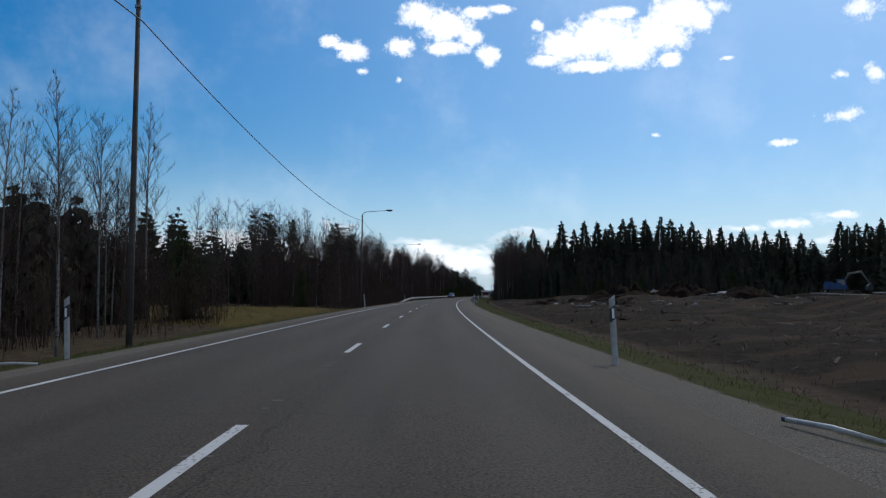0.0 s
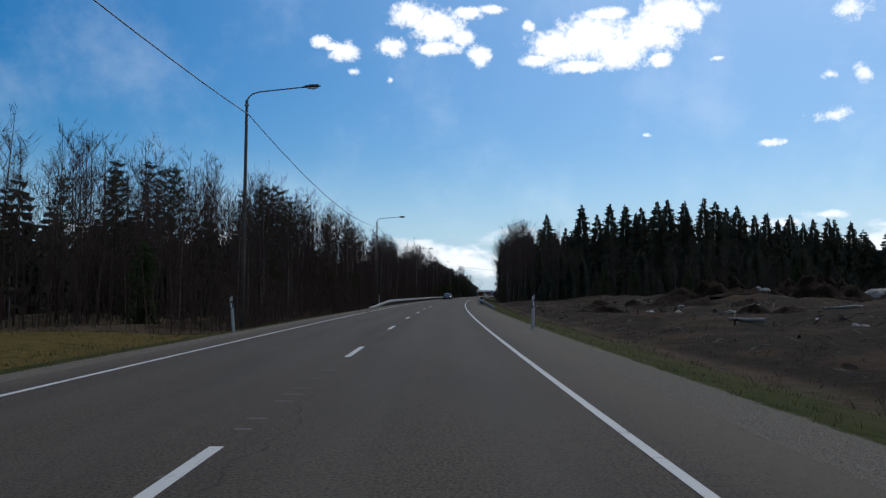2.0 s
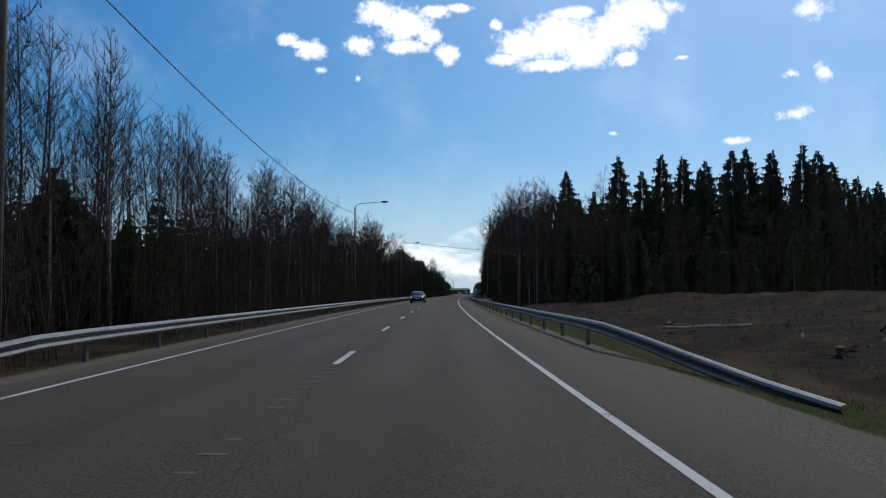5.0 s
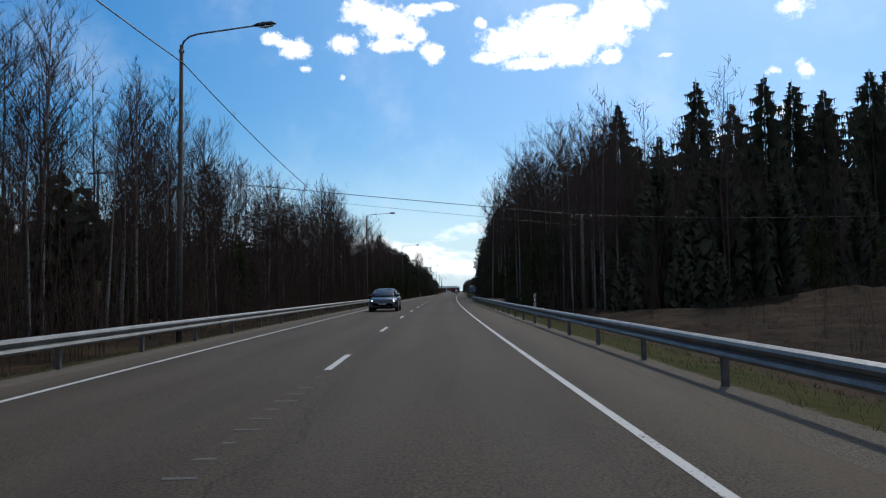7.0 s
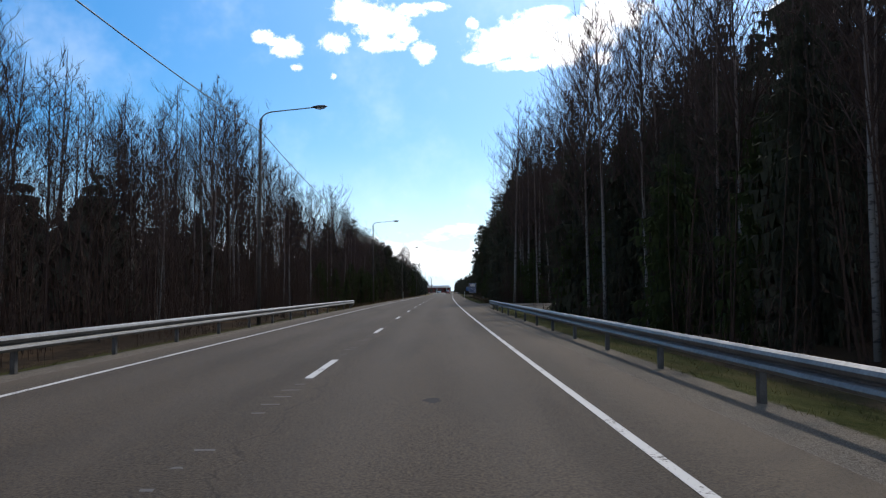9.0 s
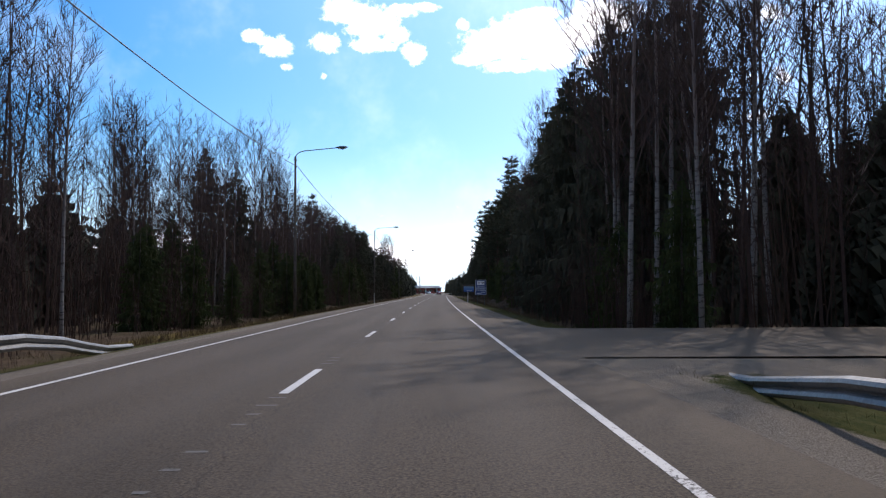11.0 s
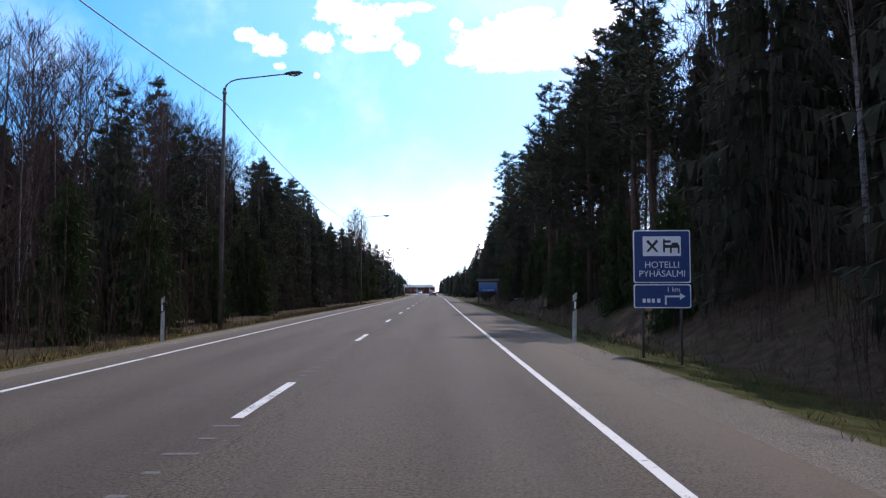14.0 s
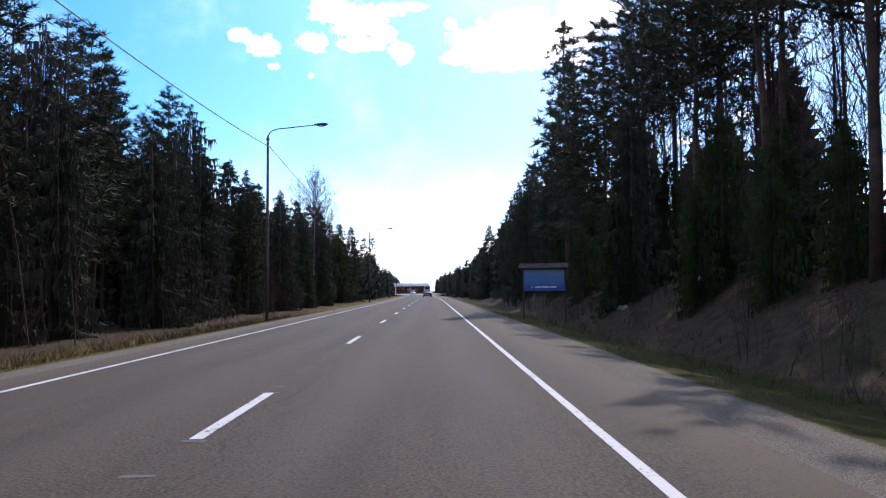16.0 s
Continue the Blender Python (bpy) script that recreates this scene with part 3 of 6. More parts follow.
def spruce(h, seed, full=1.0, pairs=5, step=0.034, low=0.04, solid=False):
    """Norway spruce: a broad cone of drooping boughs, each a ragged comb of narrow sprays."""
    random.seed(seed)
    stem, crown = Geo(), Geo()
    stem.tube([(0, 0, -0.4), (0, 0, h * 0.5), (0, 0, h)], [0.011 * h + 0.02, 0.006 * h, 0.01], 6)
    z = low * h
    width = h * rnd(0.175, 0.195) * full
    lop = [rnd(0.75, 1.15) for _ in range(7)]
    while z < h * 0.985:
        k = z / h
        reach = width * (1 - math.exp((k - 1) / 0.27)) + 0.10
        boughs = max(6, int(10 - 4 * k))
        start = rnd(0, 6.28)
        for i in range(boughs):
            w = start + 6.283 * i / boughs + rnd(-0.25, 0.25)
            length = reach * rnd(0.60, 1.12) * lop[int(k * 6 + w) % 7]
            zz = z + rnd(-0.018, 0.018) * h
            out = Vector((math.cos(w), math.sin(w), 0))
            side = Vector((-out.y, out.x, 0))
            rise = 0.34 * (k - 0.25)
            p = [Vector((0, 0, zz))]
            for a, d in ((0.38, -0.10 + rise), (0.72, -0.28 + rise), (1.0, -0.28 + rise * 1.3)):
                p.append(Vector((0, 0, zz)) + out * length * a + Vector((0, 0, length * d)))

            def on(u):
                i0 = min(int(u * 3), 2)
                return p[i0].lerp(p[i0 + 1], u * 3 - i0)
            half = length * rnd(0.20, 0.30) + 0.06
            hang = length * rnd(0.10, 0.20) + 0.08
            base = out * min(0.42 * length / pairs, 0.11)
            for n in range(pairs):
                u = 0.10 + 0.86 * (n + rnd(0, 0.9)) / pairs
                root_at = on(u)
                for sgn in (1, -1):
                    tip = root_at + side * sgn * half * (1.25 - u * 0.75) * rnd(0.6, 1.25) + out * half * rnd(0.3, 1.0) - Vector((0, 0, hang * rnd(0.2, 1.0)))
                    crown.face(root_at - base * 0.5, root_at + base * 0.5, tip)
                crown.face(root_at - base * 0.6, root_at + base * 0.6, root_at + side * rnd(-0.3, 0.3) * half - Vector((0, 0, hang * rnd(0.8, 2.0))) + out * rnd(-0.1, 0.2) * half)
            crown.face(p[2] + side * 0.05, p[2] - side * 0.05, p[3] + out * 0.10 * length)
            # inner twigs hang under the bough
            if solid:
                crown.face(on(0.10), on(rnd(0.60, 0.75)), on(0.42) - Vector((0, 0, step * h * rnd(0.8, 1.3) + hang)) + side * rnd(-0.2, 0.2) * half)
            for u in (0.16, 0.32, 0.48, 0.64, 0.80):
                u += rnd(-0.06, 0.06)
                crown.face(on(u - 0.07), on(u + 0.07), on(u) - Vector((0, 0, (step * h * rnd(0.6, 1.3) + hang) * (1.15 - 0.5 * u))) + side * rnd(-0.25, 0.25) * half)
        z += (step * h) * rnd(0.8, 1.15) * (1.0 if k < 0.6 else 0.68) + 0.05
    for _ in range(6):
        w = rnd(0, 6.28)
        crown.spike((0, 0, h * rnd(0.95, 0.99)), (0.12 * math.cos(w), 0.12 * math.sin(w), h * rnd(0.97, 1.01)), 0.02)
    return stem, crown


def needles(geo, centre, size, count):
    """A tuft of needle sprays."""
    for _ in range(count):
        d = Vector((rnd(-1, 1), rnd(-1, 1), rnd(-0.35, 0.9))).normalized()
        a = d.orthogonal().normalized() * size * 0.075
        b = Vector(centre) + d * size * rnd(0.0, 0.15)
        geo.face(b - a, b + a, Vector(centre) + d * size * rnd(0.7, 1.1))


def pine(h, seed, low=0.35):
    """Scots pine: a tall stem with tiers of tufted limbs, bare below."""
    random.seed(seed)
    stem, crown = Geo(), Geo()
    lean = Vector((rnd(-0.02, 0.02), rnd(-0.02, 0.02), 1))
    pts = [lean * (h * i / 6) + Vector((rnd(-0.06, 0.06), rnd(-0.06, 0.06), 0)) * (1 if 0 < i < 6 else 0) for i in range(7)]
    pts[0].z = -0.4
    stem.tube(pts, [(0.0095 * h + 0.02) * (1 - 0.9 * i / 6) for i in range(7)], 6)
    z = low * h
    while z < h * 0.97:
        k = (z / h - low) / (1 - low)
        reach = h * (0.028 + 0.118 * (1 - k) ** 0.75 * min(1, 0.65 + 1.6 * k))
        count = random.choice((4, 5, 5))
        first = rnd(0, 6.28)
        for i in range(count):
            w = first + 6.28 * i / count + rnd(-0.4, 0.4)
            out = Vector((math.cos(w), math.sin(w), 0))
            length = reach * rnd(0.6, 1.2)
            p0 = lean * (z + rnd(-0.012, 0.012) * h)
            p1 = p0 + out * length * 0.6 + Vector((0, 0, length * rnd(0.0, 0.22)))
            p2 = p1 + out * length * 0.4 + Vector((0, 0, length * rnd(0.12, 0.36)))
            stem.tube([p0, p1, p2], [0.012 + 0.012 * length, 0.010 + 0.006 * length, 0.008], 3, cap=False)
            for a in (0.42, 0.64, 0.84, 1.0):
                b = p0.lerp(p1, a / 0.6) if a < 0.6 else p1.lerp(p2, (a - 0.6) / 0.4)
                sz = 0.20 + 0.16 * length
                needles(crown, b + Vector((rnd(-1, 1), rnd(-1, 1), rnd(0.0, 0.6))) * sz * 0.5, sz * rnd(0.9, 1.5), 14)
        z += 0.040 * h * rnd(0.8, 1.25)
    for q in (0.97, 0.985, 1.0):
        needles(crown, lean * h * q, 0.42, 12)
    return stem, crown


def brush(h, seed, stems=8, spread=1.0, twigs=12, fine=5):
    """A thicket of bare saplings."""
    random.seed(seed)
    g = Geo()
    for _ in range(stems):
        w, d = rnd(0, 6.28), rnd(0, spread)
        base = Vector((d * math.cos(w), d * math.sin(w), -0.2))
        hh = h * rnd(0.45, 1.0)
        top = base + Vector((rnd(-0.14, 0.14) * hh, rnd(-0.14, 0.14) * hh, hh))
        mid = base.lerp(top, 0.5) + Vector((rnd(-0.1, 0.1), rnd(-0.1, 0.1), 0))
        g.tube([base, mid, top], [0.008 + 0.0030 * hh, 0.006 + 0.0018 * hh, 0.004], 3, cap=False)
        for _ in range(twigs):
            a = rnd(0.12, 0.97)
            p = base.lerp(mid, a * 2) if a < 0.5 else mid.lerp(top, a * 2 - 1)
            v = rnd(0, 6.28)
            tip = p + Vector((math.cos(v), math.sin(v), rnd(0.3, 1.6))).normalized() * hh * rnd(0.10, 0.24)
            g.spike(p, tip, 0.009)
            for _ in range(fine):
                q = p.lerp(tip, rnd(0.2, 1))
                g.blade(q, q + Vector((rnd(-1, 1), rnd(-1, 1), rnd(0.0, 1.4))).normalized() * hh * rnd(0.06, 0.13), 0.011)
    return g


def tree(name, label, group, stem, crown, stem_mat, crown_mat):
    root = thing(name, label, "tree", group)
    part("trunk", stem, stem_mat, root, smooth=True)
    part("crown", crown, crown_mat, root)
    return root


BIRCH = [tree("birch", "bare slender birch with white trunk and fine twigs", "birches beside the road", *birch(12.0, 100 + i, i % 2 == 1), M_BIRCH, M_TWIG) for i in range(7)]
SPRUCE = [tree("spruce", "tall dark green spruce with drooping boughs", "spruces of the roadside forest", *spruce(20.0, 200 + i, 1.08, 5, 0.036, 0.04, True), M_BARK, M_SPRUCE) for i in range(5)]
SPRUCE_EDGE = [tree("spruce", "dark green spruce standing at the forest edge", "spruces of the roadside forest", *spruce(18.0, 250 + i, 1.12, 8, 0.042), M_BARK, M_SPRUCE) for i in range(4)]
YOUNG = [tree("young_spruce", "small dense green spruce at the forest edge", "young spruces", *spruce(8.0, 300 + i, 1.35, 4, 0.046, 0.02), M_BARK, M_YOUNG) for i in range(4)]
PINE = [tree("pine", "tall pine with open tufted crown", "pines of the roadside forest", *pine(14.0, 400 + i, (0.2, 0.35, 0.28, 0.42)[i % 4]), M_PINEBARK, M_PINE) for i in range(4)]
TALL_PINE = [tree("pine", "tall pine with long bare trunk and dark crown", "pines of the roadside forest", *pine(18.0, 450 + i, (0.40, 0.48, 0.55)[i % 3]), M_PINEBARK, M_PINE) for i in range(3)]
THICKET = []
for i in range(5):
    root = thing("bare_shrub", "leafless brown shrub of thin upright stems", "shrub", "undergrowth shrubs")
    part("branchwork", brush(5.0, 500 + i, 8, 1.0, 9, 3), M_BRUSH, root)
    THICKET.append(root)
HEIGHT = {"birch": 12.0, "spruce": 20.0, "young_spruce": 8.0, "pine": 14.0, "bare_shrub": 5.0}
used = set()

# how high the forest edge rises along the road, 14 m left and 12.5 m right of its centre line
LEFT_TOP = [(84, 7.0), (100, 8.8), (114, 9.6), (122, 11.4), (134, 12.2), (150, 13.3), (165, 14), (194, 13.6), (200, 12.6), (217, 13.6), (230, 11.9), (245, 12.8), (256, 11.2),
            (266, 12), (271, 15.5), (280, 17), (292, 15.7), (306, 13.7), (320, 11.8), (331, 13.2), (338, 12.8), (344, 16.3), (350, 17), (355, 14.5), (362, 11),
            (378, 12.6), (392, 14), (408, 14.2), (420, 13), (430, 14.2), (446, 13.8), (455, 12.1), (480, 12.3), (490, 15), (502, 18.4), (520, 15), (540, 14), (900, 13)]
RIGHT_TOP = [(224, 11), (231, 13), (240, 16), (255, 14.8), (262, 17), (270, 17.2), (278, 19.5), (290, 21.5), (300, 22.5), (310, 21.5), (336, 20), (345, 16.8), (366, 16.8),
             (378, 19.5), (387, 21.4), (396, 18.8), (406, 18.8), (416, 17), (425, 18.5), (440, 20), (450, 20.6), (462, 20), (475, 17.5), (485, 15.5), (500, 13.6), (512, 12), (540, 11.5), (700, 10.5)]


def forest_top(s, lat):
    """The height above the road up to which trees stand here."""
    table, span = (LEFT_TOP, (1.8 - lat) / 15.8) if lat < 0 else (RIGHT_TOP, (lat - 1.8) / 10.7)
    edge = float(np.interp(s, [a for a, b in table], [b for a, b in table]))
    return EYE + (edge - EYE) * span


def by_lane(s, lat):
    """In the opening of the side lane on the right."""
    return 283 < s < 298.5 and 5 < lat < 30


def in_gap(s, lat):
    """Where the wood behind the side lane has only bare trees."""
    return 298 < s < 350 and abs(lat - 1.8 - 0.53 * (s - 283)) < 3.2


def plant(kind, s, lat, h, lean=2.0):
    """Stand a tree of height h at a place beside the road; the first of a kind uses the pattern itself."""
    src = random.choice(kind)
    if by_lane(s, lat):
        s += 17
    tall = 18.0 if kind is SPRUCE_EDGE or kind is TALL_PINE else HEIGHT[src.name.split(".")[0]]
    m = at(s, lat, ground_z(s, lat) - 0.05, rnd(0, 360), h / tall, (rnd(-lean, lean), rnd(-lean, lean)))
    if src in used:
        return copy_thing(src, m @ Matrix.Diagonal((*[1 / v for v in src.scale], 1)))
    used.add(src)
    src.matrix_basis = m
    return src


def grow(kind, s, lat, lo, hi, most=30.0):
    """Plant a tree that reaches between lo and hi of the forest's height here."""
    evergreen = kind is SPRUCE_EDGE or kind is SPRUCE
    if evergreen and (by_lane(s, lat) or in_gap(s, lat)):
        return
    if by_lane(s, lat):
        s += 17
    plant(kind, s, lat, max(1.5, min(most, forest_top(s, lat) * rnd(lo, hi) - ground_z(s, lat))))


random.seed(11)
# single birches on the left: near end, then along the forest edge
for s, lat, h in ((22, -8.7, 8.1), (49, -16.4, 13.5), (30, -11, 8.6), (22, -10.3, 7.7), (19, -9.6, 6.5), (33, -12, 7.5), (36, -13, 7.6), (27, -12.5, 7.8), (41, -14.5, 7.6), (44, -16, 7.5), (26, -14.5, 8.2), (38, -16, 7.8)):
    plant(BIRCH, s, lat, h, 1.0)
for s, lat, z in ((264, -15, 11.8), (266, -15.8, 12.3), (273, -16.9, 14.2), (280, -15.4, 18.2), (279, -13.3, 15.6), (285, -14.5, 16.2), (350, -16.4, 18.9), (358, -17.6, 19.4), (356, -26, 23.0), (353, -32, 24.5), (347, -14, 16.5), (342, -20, 17.5),
                  (332, -14, 13.4), (326, -13, 12.8), (386, -16.7, 15.0), (391, -17.5, 15.2), (383, -18, 15.0), (380, -15, 12.6), (388, -14.5, 13.4), (394, -15, 13.8), (399, -17.5, 15.2), (386, -19.5, 16), (404, -16, 14.4), (409, -16.5, 14.8), (412, -17.8, 15.8), (400, -15.5, 14.0), (407, -14.6, 13.6), (402, -18, 15.8), (410, -19.5, 17), (377, -17, 13.8), (392, -20, 16.8), (397, -16.5, 15.0), (495, -13.3, 17.6), (502, -14.2, 18.6), (508, -15, 18.6), (499, -12.5, 16.2), (513, -13.2, 16.4), (490, -14, 15.5),
                  (150, -14, 13.3), (158, -13, 13.6), (118, -14.5, 12.0), (120, -20, 14.5), (194, -14, 13.6), (203, -14, 13.4), (210, -13, 13.0), (217, -14, 13.9), (225, -14, 13.4), (243, -14, 12.9), (250, -14.5, 12.8)):
    plant(BIRCH, s, lat, z - ground_z(s, lat), 1.0)
# single pines and spruces on the left
for s, lat, z in ((68, -21, 5.6), (78, -22, 6.6), (83, -22.5, 6.6), (91, -22, 7.0), (97, -22, 8.6), (102, -21, 10.0), (113, -21, 11.9), (118, -28, 13.2), (125, -28, 14.2), (132, -29, 14.8), (116, -16, 10.0), (121, -15.5, 11.0), (127, -14.4, 10.9), (133, -16.4, 12.6), (139, -19, 13.8), (406, -20.5, 18.3),
                  (425, -16.9, 14.7), (429, -17.2, 15.7), (429, -13.6, 13.6), (425, -13, 12.6), (419.5, -13.2, 12.6), (421, -14.8, 13.9), (416, -12.6, 11.6), (433, -14.5, 13.6), (421, -15.5, 13.2), (444, -15, 14.6), (438, -16, 13.8), (415, -18, 15.2), (398, -19, 15.5), (584, -11.5, 14.3), (579, -13, 14.0)):
    plant(PINE, s, lat, z - ground_z(s, lat), 1.0)
for s, lat, z in ((364, -25.7, 18.9), (338, -15.5, 12.2), (416, -14, 13.9), (451, -15.6, 15.3), (466, -16.7, 13.9), (446, -13.5, 11.5), (458, -13.5, 11.6), (440, -13, 10.6), (474, -13.5, 12), (482, -13, 11.6), (434, -12.3, 9.6), (411, -13, 10.4), (404, -13.5, 10), (423, -12, 8.8), (468, -12.5, 10.5), (524, -13, 13), (535, -12.5, 13.4)):
    plant(SPRUCE_EDGE, s, lat, z - ground_z(s, lat), 1.0)
for s, lat, h in ((45, -12.7, 5.6), (310, -10.2, 4.6), (312, -12, 5.8), (315, -9.6, 3.6), (307, -11.5, 5.2), (326, -10.5, 5.0), (333, -9.9, 5.2), (336, -9.3, 4.6), (335, -11.5, 6.2), (339, -9.6, 4.9), (341, -10.8, 5.6), (338.5, -8.5, 4.5), (337, -9.2, 5.0), (341, -8.9, 4.0), (335, -8.7, 3.6), (343, -9.4, 4.8), (345, -9.8, 3.6), (349, -11.5, 6.0), (331, -11.2, 4.4), (356, -12, 6.5), (372, -11, 6), (380, -11.5, 6.5), (390, -11, 6), (402, -12, 8)):
    plant(YOUNG, s, lat, h, 1.0)
# the near end and the wood behind the meadow
for i in range(16):
    plant(BIRCH, rnd(4, 42), -rnd(13, 26), rnd(6.5, 8.2))
for i in range(60):
    plant(THICKET, rnd(14, 46), -rnd(9.5, 19), rnd(3, 5.2))
for i in range(20):
    s = rnd(50, 98)
    plant(random.choice((PINE, PINE, BIRCH)), s, -rnd(24, 33), rnd(6.5, 9) + 0.02 * (s - 50))
for i in range(24):
    plant(THICKET, rnd(44, 86), -rnd(24, 30), rnd(3.5, 5.5))
# left forest edge: bare birches with a few young spruces, bushes in front
for i in range(84):
    s = 92 + (372 - 92) * (i + rnd(-0.4, 0.4)) / 84
    if random.random() < 0.88:
        grow(BIRCH, s, -rnd(10.8, 18), 0.74, 0.99)
    else:
        plant(YOUNG, s, -rnd(11, 16), rnd(3.5, 6.5))
for i in range(130):
    plant(THICKET, 84 + (388 - 84) * (i + rnd(-0.4, 0.4)) / 130, -rnd(8.8, 12.5), rnd(3.0, 5.6))
# further along on the left: pines and spruces
for i in range(60):
    s = 374 + (560 - 374) * (i + rnd(-0.4, 0.4)) / 60
    k = random.random()
    if k < 0.35:
        grow(PINE, s, -rnd(12, 19), 0.66, 0.93)
    elif k < 0.72:
        grow(SPRUCE_EDGE if s < 500 else YOUNG, s, -rnd(11.5, 17), 0.5, 0.9, 15)
    elif k < 0.9:
        plant(YOUNG, s, -rnd(10, 13), rnd(3.5, 7))
    else:
        grow(BIRCH, s, -rnd(13, 18), 0.75, 0.98)
# right: the tall spruces beyond the clearing
for s, lat, z in ((265, 22.8, 23.8), (265, 32.8, 26.5), (264, 40.1, 26.4), (266, 44.3, 26.5), (265, 47.8, 23.9), (268, 49.4, 25.7), (264, 53.2, 27.0), (266, 56.0, 27.6), (265, 60.4, 27.2), (263, 64.9, 27.8), (266, 68.7, 26.9), (276, 75, 26.6),
                  (300, 90, 26.9), (308, 96, 28.4), (315, 102, 26.7), (324, 110, 29.2), (337, 122, 29.1), (345, 130, 30.2), (350, 135, 30.0), (356, 143, 29.8), (285, 80, 28.0), (292, 84, 25.5), (265, 36.9, 23.4), (272, 63, 25.5), (266, 28.5, 20.0), (264, 25.5, 18.5), (270, 72, 24), (330, 116, 27), (318, 106, 26)):
    plant(SPRUCE, s, lat, z - ground_z(s, lat), 1.0)
for i in range(16):
    plant(SPRUCE, 262 + 72 * (i + rnd(-0.4, 0.4)) / 16, 168 - 22 * i / 16 + rnd(-4, 4), rnd(27.5, 32), 1.0)
for i in range(46):
    lat = 20 + 130 * (i + rnd(-0.4, 0.4)) / 46
    plant(SPRUCE if i % 3 else BIRCH, 272 + 1.15 * max(0, lat - 68) + rnd(-4, 9), lat, (rnd(16, 21) if i % 3 else rnd(17, 21)) + 0.03 * max(0, lat - 70))
for i in range(52):
    lat = 14 + 116 * (i + rnd(-0.4, 0.4)) / 52
    plant(random.choice((THICKET, THICKET, YOUNG, BIRCH)), 240 + 1.0 * max(0, lat - 70) + rnd(-8, 8), lat, rnd(5, 10))
# right forest edge: birches over spruces
for s, lat, z in ((263, 10.8, 17.1), (258, 11.8, 16.2), (268, 10.9, 16.5), (301, 9.4, 20.8), (250, 16, 20.0), (264, 16, 19.0), (243, 16.5, 17.0), (236, 15, 14.2), (278, 12.5, 19.2), (282, 14, 21), (274, 14, 18.8), (303, 11, 20.5), (306, 12.5, 21.5), (310, 11, 19.5),
                  (259, 13, 15.4), (252, 13, 14.6), (247, 12, 14), (240, 12.5, 15.6), (232, 12, 13.0), (338, 11.5, 18.5), (344, 12, 17.5), (361, 12.5, 16.8), (366, 14, 18), (405, 14, 19.5), (413, 16, 20), (434, 13.5, 18), (440, 14, 18.2), (420, 17, 20.5), (427, 15, 18.5), (446, 15, 19)):
    plant(BIRCH, s, lat, z - ground_z(s, lat), 1.0)
for s, lat, z in ((276, 21.9, 20.8), (275, 12.5, 12.4), (259, 13.5, 10.4), (266, 13, 11.5), (282, 12.5, 14), (252, 14, 10.5), (244, 13, 10), (311, 13, 16), (318, 12.5, 18.5), (324, 11.8, 17.5), (330, 12.2, 18), (336, 11.8, 17), (342, 12.2, 16),
                  (350, 12.4, 14.5), (359, 12.2, 13.5), (369, 12.6, 15), (469, 11.4, 13.4), (474, 12.5, 14.5), (480, 12, 13.5), (531, 12.3, 13.2), (488, 11.8, 12.4), (430, 11.5, 10.5)):
    plant(SPRUCE_EDGE, s, lat, z - ground_z(s, lat), 1.0)
for s, lat, z in ((387, 12.9, 21.4), (401, 10.2, 16.4), (390, 11.0, 15.2), (382, 12.5, 19), (393, 13.5, 18.5), (446, 11.2, 19.5), (450, 12.5, 19.9), (456, 12.8, 19.6), (442, 12.8, 18.5), (462, 13.2, 18.6)):
    plant(PINE, s, lat, z - ground_z(s, lat), 1.0)
for s, lat, z in ((404, 13, 19), (408, 15.5, 20.5), (412, 12.5, 17.5), (415, 15, 20), (418, 12.8, 17.5), (421, 14.5, 19), (424, 12.4, 17), (428, 14.6, 19), (432, 12.6, 18), (436, 15.5, 21), (398, 14, 19.5), (396, 16.5, 20.5), (402, 17, 21), (410, 18.5, 22.5), (419, 18, 22), (430, 18, 22)):
    plant(TALL_PINE, s, lat, z - ground_z(s, lat), 1.5)
for s, lat, h in ((430.7, 10.8, 6), (415.2, 11.5, 4.0), (413.2, 12.6, 4.2), (421, 11.5, 4.6), (398, 11.2, 5), (352, 10.2, 5.5), (372, 10.4, 5), (406, 12, 4), (425, 13, 5), (409, 14, 4.6), (418, 15, 5), (402, 13.5, 4.4), (435, 12, 5), (440, 11, 4.5), (383, 11, 5.5), (391, 12, 4.5)):
    plant(YOUNG, s, lat, h, 1.0)
for i in range(60):
    s = 228 + (345 - 228) * (i + rnd(-0.4, 0.4)) / 60
    k = random.random()
    if k < 0.50:
        grow(BIRCH, s, rnd(11, 18), 0.72, 0.97)
    elif k < 0.85:
        grow(SPRUCE_EDGE, s, rnd(12, 19), 0.5, 0.72)
    else:
        plant(YOUNG, s, rnd(10.3, 13), rnd(5, 8))
for i in range(50):
    s = 345 + (580 - 345) * (i + rnd(-0.4, 0.4)) / 50
    k = random.random()
    thin_out = 396 < s < 440
    if k < 0.45:
        grow(TALL_PINE if thin_out else PINE, s, rnd(13, 21), 0.7, 0.95, 24)
    elif k < 0.7 and s > 445:
        grow(SPRUCE_EDGE if s < 480 else YOUNG, s, rnd(12, 18), 0.55, 0.85, 19)
    elif k < 0.85:
        plant(YOUNG, s, rnd(10.3, 15), rnd(3.5, 6.5))
    else:
        grow(BIRCH, s, rnd(11.5, 17), 0.7, 0.95)
for i in range(20):
    grow(SPRUCE, 320 + 74 * (i + rnd(-0.4, 0.4)) / 20, rnd(14.5, 21), 0.5, 0.75, 14)
